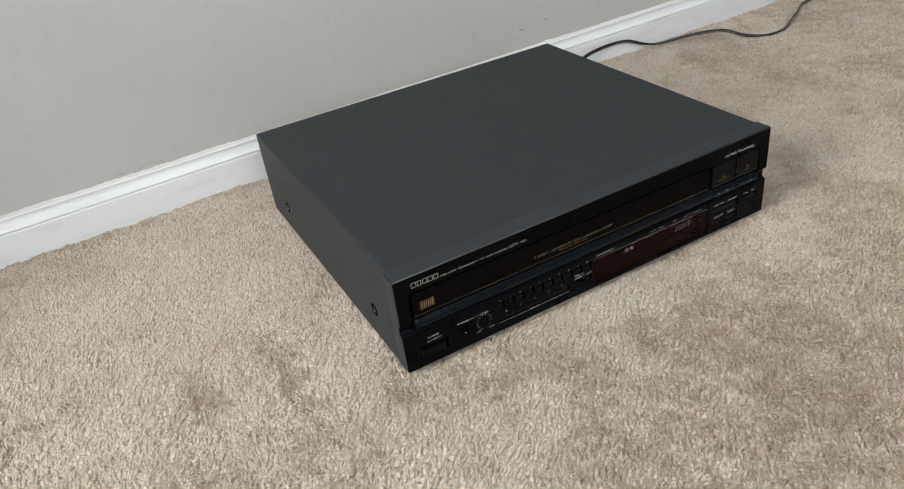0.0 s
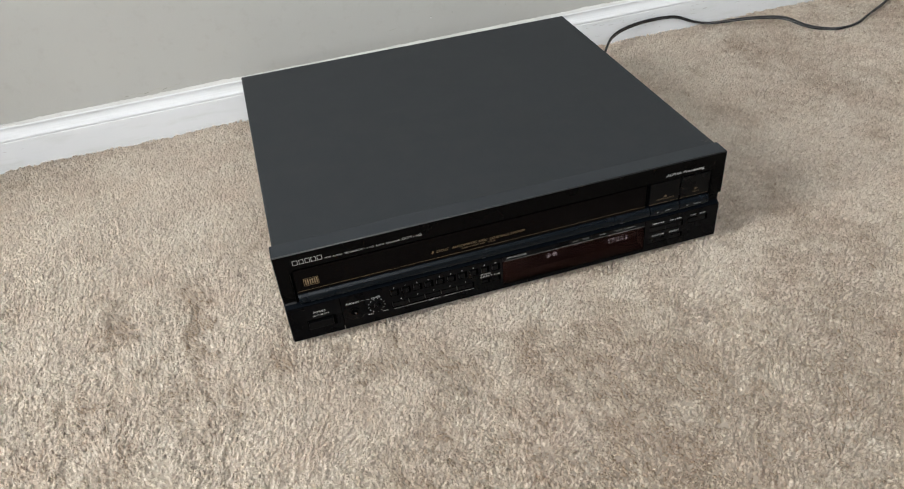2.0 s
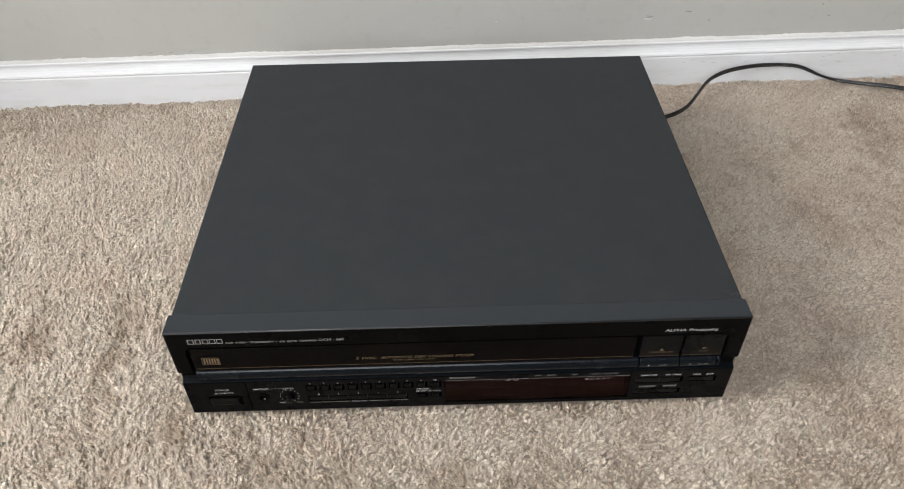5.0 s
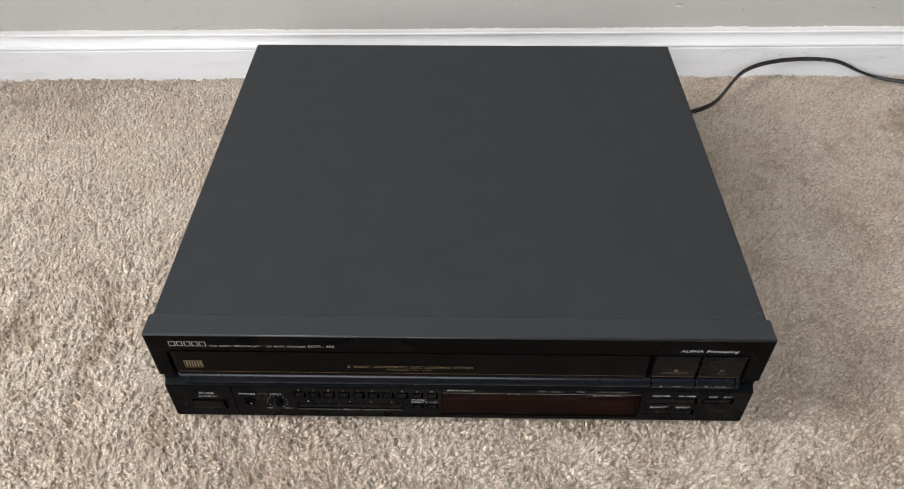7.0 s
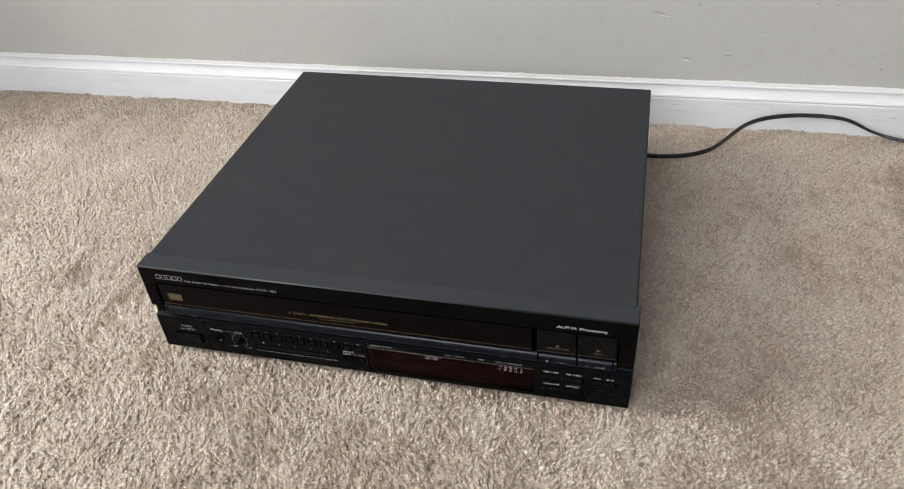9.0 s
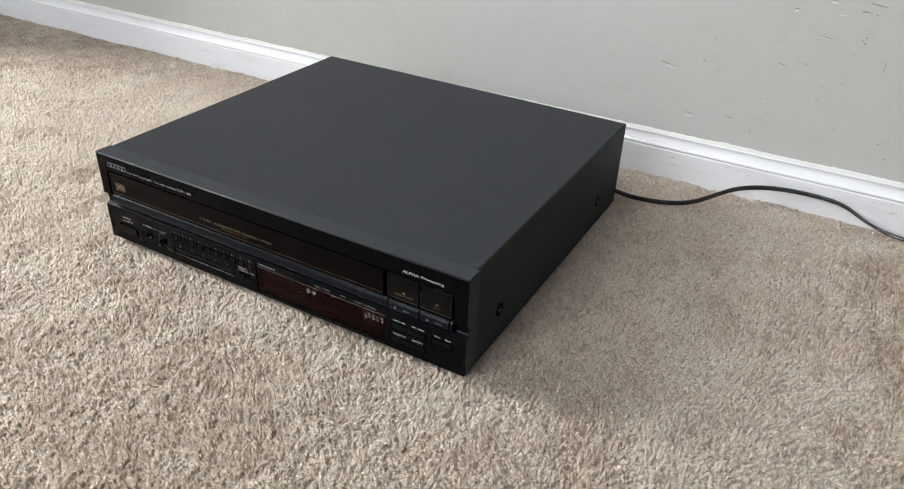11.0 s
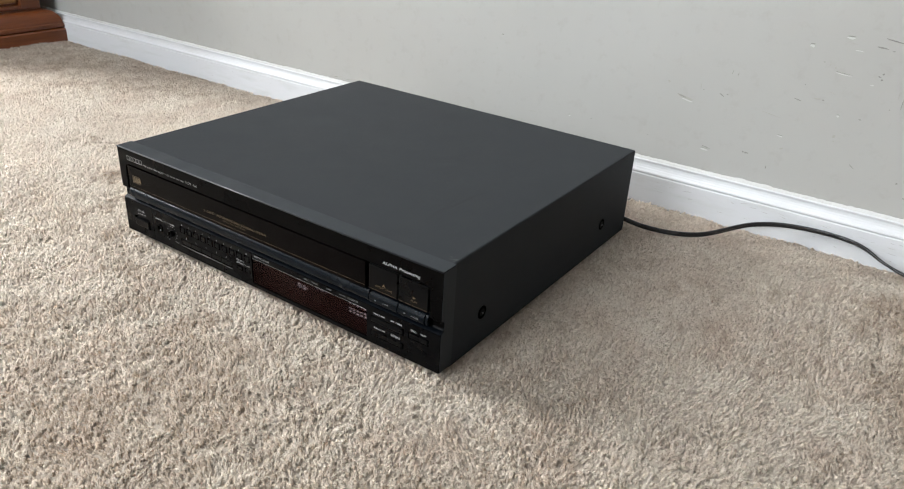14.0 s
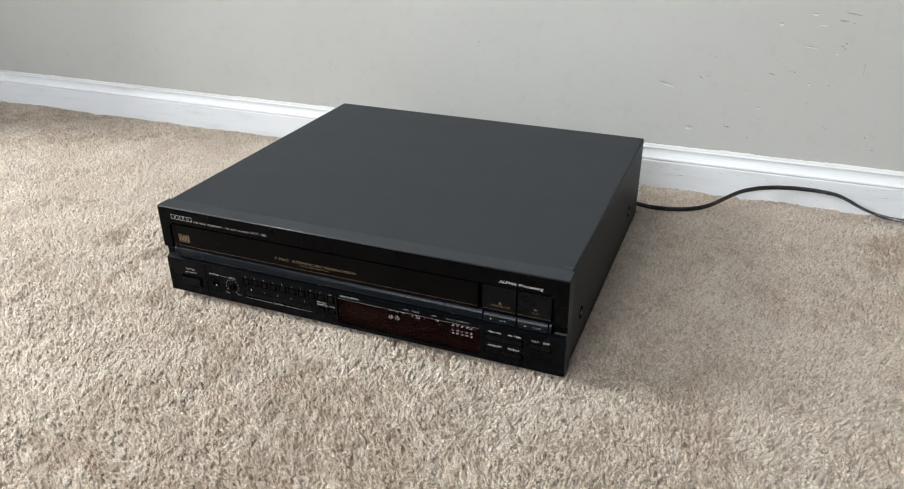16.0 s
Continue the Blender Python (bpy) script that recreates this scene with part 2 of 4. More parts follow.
def ring(cx, cz, r0, r1, y0, y1, seg=24, bm=None):
    bm = bm or bmesh.new()
    loops = []
    for r, y in ((r0, y1), (r0, y0), (r1, y0), (r1, y1)):
        loops.append([bm.verts.new((cx + r * math.cos(2 * math.pi * i / seg), y, cz + r * math.sin(2 * math.pi * i / seg))) for i in range(seg)])
    for a, b in zip(loops, loops[1:]):
        for i in range(seg):
            bm.faces.new((a[i], a[(i + 1) % seg], b[(i + 1) % seg], b[i]))
    return bm


def arc(cx, cz, r, a0, a1, n=6):
    return [(cx + r * math.cos(radians(a0 + (a1 - a0) * i / n)), cz + r * math.sin(radians(a0 + (a1 - a0) * i / n))) for i in range(n + 1)]


def lettering(words, x0, x1, z, high, y, mat, parent, name="lettering", slant=0.0, bold=0.0, gap=1.0, deep=0.00006):
    """Printed words between x0 and x1 on a front that looks to -y, capitals `high` metres high, foot at z."""
    cu = bpy.data.curves.new("type", "FONT")
    cu.body, cu.size, cu.shear, cu.offset, cu.resolution_u = words, 1.0, slant, bold, 3
    cu.space_word = gap
    tmp = bpy.data.objects.new("type", cu)
    scene.collection.objects.link(tmp)
    me = bpy.data.meshes.new_from_object(tmp.evaluated_get(bpy.context.evaluated_depsgraph_get()))
    bpy.data.objects.remove(tmp)
    bpy.data.curves.remove(cu)
    xs = [v.co.x for v in me.vertices]
    lo, wide = min(xs), max(xs) - min(xs)
    for v in me.vertices:
        v.co = Vector((x0 + (v.co.x - lo) / wide * (x1 - x0), y - deep, z + v.co.y * high / 0.69))
    me.materials.append(mat)
    me.name = name
    ob = new(name, me)
    ob.parent = parent
    return ob


def strip(x0, x1, z0, z1, y, bm=None, deep=0.00006):
    return block((x0, y - deep, z0), (x1, y, z1), bm=bm)


def sheet_with_holes(x0, x1, z0, z1, holes, y, deep):
    """An upright sheet that looks to -y with square-cornered openings whose walls go back by `deep`."""
    xs = sorted({x0, x1, *[h[0] for h in holes], *[h[1] for h in holes]})
    zs = sorted({z0, z1, *[h[2] for h in holes], *[h[3] for h in holes]})
    bm = bmesh.new()
    vs = {}

    def v(i, k, back):
        key = (i, k, back)
        if key not in vs:
            vs[key] = bm.verts.new((xs[i], y + (deep if back else 0), zs[k]))
        return vs[key]

    def solid(i, k):
        if not (0 <= i < len(xs) - 1 and 0 <= k < len(zs) - 1):
            return False
        cx, cz = (xs[i] + xs[i + 1]) / 2, (zs[k] + zs[k + 1]) / 2
        return not any(a < cx < b and c < cz < d for a, b, c, d in holes)
    for i in range(len(xs) - 1):
        for k in range(len(zs) - 1):
            if not solid(i, k):
                continue
            bm.faces.new((v(i, k, 0), v(i + 1, k, 0), v(i + 1, k + 1, 0), v(i, k + 1, 0)))
            for di, dk, p, q in ((-1, 0, (i, k), (i, k + 1)), (1, 0, (i + 1, k), (i + 1, k + 1)), (0, -1, (i, k), (i + 1, k)), (0, 1, (i, k + 1), (i + 1, k + 1))):
                if not solid(i + di, k + dk):
                    bm.faces.new((v(*p, 0), v(*q, 0), v(*q, 1), v(*p, 1))).material_index = 1
    return bm


# ---- the room ----
TILT_WALL = math.degrees(math.atan(0.0204))
NORTH = pose(0, 0.5165, 0, 0, 0, TILT_WALL)
FLOOR = -0.010
north = put("wall_north", block((WEST - 0.13, 0, FLOOR - 0.05), (EAST + 0.13, 0.12, CEIL)), WALL, m=NORTH)
tagged(north, "greige painted wall with dents and paint chips", "wall", kind="structure")


def wall_with_window(name, outer, opening, m):
    """Wall in its own x-z plane, room on its -y side."""
    bm = sheet_with_holes(*outer, [opening], 0.0, 0.12)
    ob = put(name, bm, WALL, m=m)
    ob.data.materials.append(WALL)
    return tagged(ob, "greige painted wall with a window opening", "wall", kind="structure")


def window(name, opening, m):
    x0, x1, z0, z1 = opening
    root = tagged(new(name), "white framed window", "window", kind="structure")
    root.matrix_basis = m
    for a, b, c, d in ((x0, x0 + 0.05, z0, z1), (x1 - 0.05, x1, z0, z1), (x0 + 0.05, x1 - 0.05, z1 - 0.05, z1), (x0 + 0.05, x1 - 0.05, z0, z0 + 0.05)):
        part("window_frame", block((a, 0.0, c), (b, 0.04, d), 0.003), TRIM, root)
    part("window_sill", block((x0 - 0.05, -0.06, z0 - 0.03), (x1 + 0.05, -0.002, z0), 0.004), TRIM, root)
    return root


OPEN_W = (WIN_Y - WIN_W / 2, WIN_Y + WIN_W / 2, WIN_Z - WIN_H / 2, WIN_Z + WIN_H / 2)
OPEN_S = (-WIN2_X - WIN2_W / 2, -WIN2_X + WIN2_W / 2, WIN_Z - WIN_H / 2, WIN_Z + WIN_H / 2)
W_M, S_M = pose(WEST, 0, 0, 0, 0, 90), pose(0, SOUTH, 0, 0, 0, 180)
wall_with_window("wall_west", (SOUTH, 0.6, FLOOR - 0.05, CEIL), OPEN_W, W_M)
window("window_1", OPEN_W, W_M)
wall_with_window("wall_south", (-EAST, -WEST, FLOOR - 0.05, CEIL), OPEN_S, S_M)
window("window_2", OPEN_S, S_M)
# unseen closing wall, set far off to keep its bounce light weak
tagged(put("wall_east", block((EAST, SOUTH, FLOOR - 0.05), (EAST + 0.12, 0.7, CEIL)), WALL), "greige painted wall", "wall", kind="structure")
tagged(put("ceiling", block((WEST - 0.12, SOUTH - 0.12, CEIL), (EAST + 0.12, 0.8, CEIL + 0.1)), CEILING), "white painted ceiling", "ceiling", kind="structure")
tagged(put("floor", block((WEST - 0.12, SOUTH - 0.12, FLOOR - 0.05), (EAST + 0.12, 0.8, FLOOR)), FLOOR_CARPET), "beige cut-pile carpet", "floor", kind="structure")

# baseboard: flat foot, small bead, cove up to the wall
SECTION = [(0.004, FLOOR), (-0.0125, FLOOR), (-0.0125, 0.0318), (-0.0122, 0.0325), (-0.0118, 0.0330), (-0.0117, 0.0336),
           (-0.0121, 0.0343), (-0.0126, 0.0354), (-0.0120, 0.0370), (-0.0092, 0.0388), (-0.0074, 0.0412), (-0.0062, 0.0440),
           (-0.0058, 0.0468), (-0.0059, 0.0478), (-0.0063, 0.0486), (-0.0065, 0.0494), (-0.0062, 0.0506), (-0.0045, 0.0514), (0.004, 0.0516)]
base = put("baseboard", prism(SECTION, "x", WEST + 0.02, EAST - 0.02), TRIM, m=NORTH)
tagged(base, "white glossy painted baseboard with moulded top", "baseboard", kind="structure")
bm = bmesh.new()
rows = []
steps = 1600
for i in range(steps + 1):
    x = -1.6 + 3.2 * i / steps
    w = 0.0007 + 0.0014 * max(0.0, noise.noise((x * 60, 1, 0))) + 0.0013 * max(0.0, noise.noise((x * 14, 7, 0))) + 0.0008 * noise.noise((x * 190, 4, 0))
    rows.append([bm.verts.new(p) for p in ((x, -0.0048, 0.0512), (x, -0.0040, 0.0526), (x, -0.0012, 0.0528 + w), (x, 0.0006, 0.0530 + w * 1.4))])
for a, b in zip(rows, rows[1:]):
    for k in range(3):
        bm.faces.new((a[k], b[k], b[k + 1], a[k + 1]))
tagged(put("trim", bm, CAULK, smooth=True, m=NORTH), "uneven white caulk bead along the baseboard", "trim", kind="structure")


# ---- marks on the wall ----
def mark(x, z, wide, high, turn=0.0, mat=None, name="scuff_mark", lift=0.0004, parent=None, m=None):
    """A thin, ragged patch of other colour on the wall; x, z in the wall's own plane."""
    bm = bmesh.new()
    n = 14
    c, s = math.cos(radians(turn)), math.sin(radians(turn))
    outer = []
    for i in range(n):
        a = 2 * math.pi * i / n
        r = 0.75 + 0.45 * noise.noise((x * 90 + math.cos(a) * 1.3, z * 90 + math.sin(a) * 1.3, 3))
        px, pz = math.cos(a) * r * wide * 0.47, math.sin(a) * r * high * 0.42
        outer.append(bm.verts.new((x + px * c - pz * s, -lift, z + px * s + pz * c)))
    top = bm.verts.new((x, -lift * 1.6, z))
    for i in range(n):
        bm.faces.new((outer[i], outer[(i + 1) % n], top))
    return part(name, bm, mat or SCUFF, parent or north, m=m)


def dent(x, z, wide, high, turn=0.0):
    """A knock in the plaster: a white chip with a dark upper rim."""
    wide, high = wide * 0.7, high * 0.7
    mark(x, z - high * 0.15, wide, high, turn, CHIP, "paint_chip")
    mark(x, z + high * 0.38, wide * 1.05, high * 0.35, turn, SCUFF, "scuff_mark", 0.0007)


dent(0.352, 0.230, 0.0095, 0.007)
dent(0.389, 0.2445, 0.014, 0.0055, 4)
dent(0.398, 0.1565, 0.006, 0.005)
dent(0.064, 0.0855, 0.0055, 0.0048)
mark(0.258, 0.0850, 0.017, 0.0016, -12)
mark(0.257, 0.0815, 0.015, 0.0036, -8, CHIP, "paint_chip")
mark(0.2575, 0.0832, 0.016, 0.0013, -10, SCUFF, "scuff_mark", 0.0009)
mark(0.308, 0.0895, 0.0085, 0.0026, -3)
mark(0.304, 0.0900, 0.0030, 0.0030)
mark(0.432, 0.2475, 0.025, 0.0022, -8)
mark(0.423, 0.2385, 0.016, 0.0025, -4)
mark(0.434, 0.2365, 0.004, 0.0018)
mark(0.431, 0.2110, 0.0035, 0.0035, 30)
mark(0.428, 0.2075, 0.005, 0.002, -20)
mark(0.431, 0.2045, 0.003, 0.003)
mark(0.391, 0.2050, 0.023, 0.0010, -5)
mark(0.391, 0.2035, 0.023, 0.0016, -5, CHIP, "paint_chip")
mark(0.401, 0.2315, 0.013, 0.0018, -2, CHIP, "paint_chip")
mark(0.394, 0.2385, 0.009, 0.0012, -6, FAINT)
mark(0.423, 0.1970, 0.006, 0.0018, 12, CHIP, "paint_chip")
mark(0.351, 0.1665, 0.013, 0.0018, -12)
mark(0.372, 0.1715, 0.012, 0.0030, 6, FAINT)
mark(0.378, 0.1710, 0.004, 0.002, 0)
mark(0.386, 0.1810, 0.012, 0.0012, -18, FAINT)
mark(0.326, 0.1430, 0.032, 0.0014, -10, FAINT)
mark(0.421, 0.1570, 0.004, 0.0018, 0)
mark(0.400, 0.1320, 0.0045, 0.006, 10, FAINT)
mark(0.401, 0.1265, 0.003, 0.002, 0, FAINT)
mark(0.342, 0.1190, 0.010, 0.0016, -4, CHIP, "paint_chip")
mark(0.342, 0.1203, 0.010, 0.0008, -4)
mark(0.347, 0.1045, 0.006, 0.0035, 30, FAINT)
mark(0.4575, 0.1830, 0.0009, 0.024, 0)
mark(0.369, 0.2140, 0.0018, 0.0018)
mark(0.382, 0.2095, 0.0022, 0.0045, 0, FAINT)
mark(0.376, 0.2120, 0.0022, 0.0025, 0, FAINT)
mark(0.355, 0.1850, 0.0025, 0.0015)
mark(0.447, 0.1740, 0.0020, 0.0018)
mark(0.219, 0.1430, 0.032, 0.0050, -12, FAINT)
mark(0.216, 0.1440, 0.018, 0.0016, -12, SCUFF, "scuff_mark", 0.0009)
mark(0.223, 0.1395, 0.022, 0.0022, -10, CHIP, "paint_chip")
mark(0.237, 0.1600, 0.0012, 0.012, 5, FAINT)
mark(0.241, 0.1570, 0.0020, 0.0020)
mark(0.264, 0.1545, 0.009, 0.0020, -28)
mark(0.271, 0.1560, 0.003, 0.0020)
mark(0.2715, 0.1845, 0.0009, 0.0085, -14)
mark(0.2785, 0.1830, 0.0009, 0.0070, -8)
mark(0.196, 0.1585, 0.004, 0.0050, 40, FAINT)
mark(0.180, 0.0835, 0.0022, 0.0014)
mark(0.097, 0.0875, 0.0030, 0.0016)
mark(0.004, 0.0785, 0.018, 0.0014, 8, FAINT)
mark(-0.002, 0.1262, 0.010, 0.0010, -4, FAINT)
mark(-0.054, 0.1790, 0.0055, 0.0024, 10)
mark(-0.062, 0.1585, 0.0018, 0.0050, 0, FAINT)
mark(-0.083, 0.1340, 0.0055, 0.0012, 40, FAINT)
mark(0.427, 0.1015, 0.012, 0.0012, -35)
mark(0.489, 0.1110, 0.0006, 0.036, 18, FAINT)
mark(0.474, 0.1450, 0.0006, 0.040, 14, FAINT)
mark(0.452, 0.1900, 0.0006, 0.016, 0, FAINT)
mark(0.477, 0.0935, 0.003, 0.0026)
mark(0.484, 0.0975, 0.0035, 0.0045, 0, FAINT)
mark(0.489, 0.0780, 0.005, 0.0020)
mark(0.335, 0.0770, 0.0016, 0.0055, 10)
# cracked paint over the baseboard
for k in range(9):
    x = -0.372 + k * 0.0085
    mark(x, 0.0585 + 0.0014 * math.sin(k * 1.7) + 0.0002 * k, 0.0115, 0.0011, 4 + 9 * math.sin(k * 2.3), FAINT if k % 3 else SCUFF)
# streaks on the baseboard's face
FRONT = Matrix.Translation((0, -0.0125, 0))
for k in range(64):
    x = random.uniform(0.21, 0.66)
    mark(x, random.uniform(0.003, 0.031), random.uniform(0.003, 0.016), random.uniform(0.0003, 0.0009), random.uniform(-14, 14), FAINT if k % 5 else SCUFF, "scuff_mark", 0.0004, base, FRONT)
for k in range(7):
    mark(random.uniform(-0.75, -0.24), random.uniform(0.0, 0.03), random.uniform(0.003, 0.009), 0.0008, random.uniform(-6, 6), FAINT, "scuff_mark", 0.0004, base, FRONT)


# ---- cabinet by the wall ----
def loft(x0, x1, y0, y1, steps):
    """Square rings at heights, each drawn in by an inset: a turned or moulded plinth."""
    bm = bmesh.new()
    rings = []
    for inset, z in steps:
        rings.append([bm.verts.new(p) for p in ((x0, y0 + inset, z), (x1 - inset, y0 + inset, z), (x1 - inset, y1 - inset, z), (x0, y1 - inset, z))])
    for a, b in zip(rings, rings[1:]):
        for i in range(4):
            bm.faces.new((a[i], a[(i + 1) % 4], b[(i + 1) % 4], b[i]))
    bm.faces.new(rings[0][::-1])
    bm.faces.new(rings[-1])
    return bm


def cabinet():
    root = tagged(new("cabinet"), "reddish-brown wooden cabinet with moulded plinth on the carpet", "cabinet")
    root.location = (-1.55, 0.3, FLOOR)
    inv = Matrix.Translation((1.55, -0.3, -FLOOR))
    x0, x1, y0, y1 = -1.88, -1.150, 0.13, 0.485
    part("plinth", loft(x0, x1, y0, y1, [(0.001, FLOOR), (0, FLOOR + 0.002), (0, 0.020), (0.002, 0.0225), (0.006, 0.0235)]), WOOD, root, m=inv)
    steps = [(0.005, 0.0240), (0.003, 0.0262), (0.003, 0.0330), (0.006, 0.0350)]
    steps += [(0.006 + 0.024 * (1 - math.cos(radians(a))), 0.035 + 0.026 * math.sin(radians(a))) for a in range(10, 91, 10)]
    steps += [(0.033, 0.0615), (0.033, 0.0640)]
    part("base_moulding", loft(x0, x1, y0, y1, steps), WOOD, root, m=inv)
    e = x1 - 0.034
    part("body", block((x0, y0 + 0.034, 0.0645), (e - 0.012, y1 - 0.034, 0.93)), WOOD, root, m=inv)
    for a, b in ((y1 - 0.076, y1 - 0.034), (y0 + 0.034, y0 + 0.076)):
        part("stile", block((e - 0.0118, a, 0.0645), (e, b, 0.93), 0.002), WOOD, root, m=inv)
    for c, d in ((0.0645, 0.074), (0.86, 0.93)):
        part("rail", block((e - 0.0118, y0 + 0.0762, c), (e, y1 - 0.0762, d), 0.002), WOOD, root, m=inv)
    part("side_panel", block((e - 0.0118, y0 + 0.081, 0.0785), (e - 0.005, y1 - 0.081, 0.855), 0.003), PANEL_WOOD, root, "golden-brown wooden side panel", m=inv)
    part("top", block((x0, y0 + 0.01, 0.9305), (x1 - 0.012, y1 - 0.01, 0.955), 0.006), WOOD, root, m=inv)
    return root


cabinet()


# ---- disc changer ----
FRONT_Y = 0.0
BAND = 0.0055   # depth of the groove between the upper and the lower front


def triangle(x, z, w, h, way, y, bm=None, deep=0.00006):
    """A small printed triangle: way 1 points right, -1 left, 2 up."""
    pts = {1: [(x, z - h / 2), (x + w, z), (x, z + h / 2)], -1: [(x, z), (x + w, z - h / 2), (x + w, z + h / 2)], 2: [(x, z), (x + w, z), (x + w / 2, z + h)]}[way]
    return prism(pts, "y", y - deep, y, 0, bm)


def bullnose(x0, x1, z0, z1, out, back):
    """A bar with a rounded front."""
    mid, half = (z0 + z1) / 2, (z1 - z0) / 2
    front = [(-out * math.cos(radians(a)) + 0.0022 * (1 - math.cos(radians(a))), mid + half * math.sin(radians(a))) for a in range(-90, 91, 15)]
    return prism([(back, z0), *front, (back, z1)], "x", x0, x1, 0.0004)


def seven_segments(bm, x, z, w, h, lit, y, t=0.0005):
    segs = {"a": (x, x + w, z + h - t, z + h), "g": (x, x + w, z + h / 2 - t / 2, z + h / 2 + t / 2), "d": (x, x + w, z, z + t),
            "f": (x, x + t, z + h / 2, z + h), "b": (x + w - t, x + w, z + h / 2, z + h), "e": (x, x + t, z, z + h / 2), "c": (x + w - t, x + w, z, z + h / 2)}
    for k in lit:
        a, b, c, d = segs[k]
        block((a + 0.0001, y, c + 0.0001), (b - 0.0001, y + 0.0001, d - 0.0001), bm=bm)


def cd_changer():
    root = tagged(new("cd_changer"), "black five-disc changer with gold and white lettering on carpet", "disc changer")
    root.location = (0, 0.19, FLOOR)
    inv = Matrix.Translation((0, -0.19, -FLOOR))

    def p(name, bm, mat, parent=None, label="", smooth=False):
        return part(name, bm, mat, parent or root, label, smooth, None if parent else inv)

    raised = Matrix.Translation((0, 0, 0.0016)) @ inv

    def low(name, bm, mat, label=""):
        """A part of the lower front, which stands a little clear of the carpet."""
        return part(name, bm, mat, root, label, False, raised)

    def words(text, x0, x1, z, high, mat=WHITE, parent=None, y=FRONT_Y, **more):
        ob = lettering(text, x0, x1, z, high, y, mat, parent or root, **more)
        if not parent:
            ob.matrix_basis = inv
        return ob

    # cover of folded sheet: top and two sides, with the back panel and base plate inside it
    top, side, rear = 0.1046, 0.2148, 0.3876
    outline = [(-side, 0.0022), (-side, top - 0.002), *[(x, z) for x, z in arc(-side + 0.0016, top - 0.0016, 0.0016, 180, 90, 5)],
               *[(x, z) for x, z in arc(side - 0.0016, top - 0.0016, 0.0016, 90, 0, 5)], (side, 0.0022),
               (side - 0.0012, 0.0022), (side - 0.0012, top - 0.0012), (-side + 0.0012, top - 0.0012), (-side + 0.0012, 0.0022)]
    cover = p("cover", prism(outline, "y", 0.0184, rear), VINYL, label="matt black coated steel cover")
    p("back_panel", block((-side + 0.0013, rear - 0.006, 0.0036), (side - 0.0013, rear - 0.0045, top - 0.0013)), BEZEL)
    p("base_plate", block((-side + 0.0013, 0.0185, 0.0024), (side - 0.0013, rear - 0.0062, 0.0034)), BEZEL)
    for fx in (-0.175, 0.175):
        for fy in (0.05, 0.335):
            bm = bmesh.new()
            bmesh.ops.create_cone(bm, cap_ends=True, segments=28, radius1=0.019, radius2=0.021, depth=0.0122)
            bmesh.ops.translate(bm, verts=bm.verts, vec=(fx, fy, FLOOR + 0.0061))
            p("foot", bm, RUBBER)
    for sgn in (-1, 1):
        for y, z in ((0.0673, 0.0352), (0.318, 0.0335)):
            turn = Matrix.Translation((sgn * side, y, z)) @ pose(0, 0, 0, 0, 0, 90 * sgn)
            # black ring paints the shade of the recess around the screw
            dish = ring(0, 0, 0.0064, 0.0042, -0.0003, 0.001)
            bmesh.ops.transform(dish, matrix=turn, verts=dish.verts)
            screw = p("screw", dish, SLOT, label="recessed dark cover screw")
            head = disc(0, 0, 0.0039, -0.00025, 0.0012, 20, None, 0.0003)
            bmesh.ops.transform(head, matrix=turn, verts=head.verts)
            part("head", head, BEZEL, screw)
            # steel dot added to draw the bright glint on the screw
            glint = disc(0.0006, -0.0010, 0.0008, -0.0010, -0.0002, 10, None, 0.0003)
            bmesh.ops.transform(glint, matrix=turn, verts=glint.verts)
            part("socket", glint, STEEL, screw)
    # rub marks on the cover near the front
    for k, (x, y, wide, deep, turn) in enumerate(((0.2100, 0.0240, 0.0070, 0.0006, 20), (0.2125, 0.0225, 0.0040, 0.0005, 70), (0.2060, 0.0265, 0.0030, 0.0004, -15), (0.1455, 0.0900, 0.034, 0.0009, 92), (0.1485, 0.1240, 0.040, 0.0013, 84),
                                   (0.1520, 0.1560, 0.026, 0.0009, 80), (0.1425, 0.1130, 0.026, 0.0007, 98), (-0.07, 0.16, 0.002, 0.0004, 0))):
        bm = block((-wide / 2, -deep, 0), (wide / 2, deep, 0.00005), 0.00002)
        for v in bm.verts:
            v.co.y += 0.0016 * math.sin(v.co.x * 60 + x * 90)
        bmesh.ops.transform(bm, matrix=pose(x, y, top + 0.00002 + 0.00004 * k, 0, 0, turn), verts=bm.verts)
        part("scratch", bm, RUB if wide < 0.02 else SMEAR, cover)

    # front: core behind, upper frame as an arch over the drawer, lower panels
    for a, b, c, d in ((-0.2158, -0.0123, 0.0068, 0.0870), (0.1370, 0.2158, 0.0068, 0.0870), (-0.0122, 0.1369, 0.0068, 0.0099), (-0.0122, 0.1369, 0.0445, 0.0870)):
        p("front_core", block((a, BAND, c), (b, 0.0183, d)), BEZEL)
    arch = [(-0.2168, 0.0578), (-0.2168, 0.1041), (-0.2164, 0.1045), (0.2164, 0.1045), (0.2168, 0.1041), (0.2168, 0.0578), (0.2046, 0.0578),
            *arc(0.2006, 0.0836, 0.0038, 0, 90, 6), *arc(-0.2014, 0.0836, 0.0038, 90, 180, 6), (-0.2052, 0.0578)]
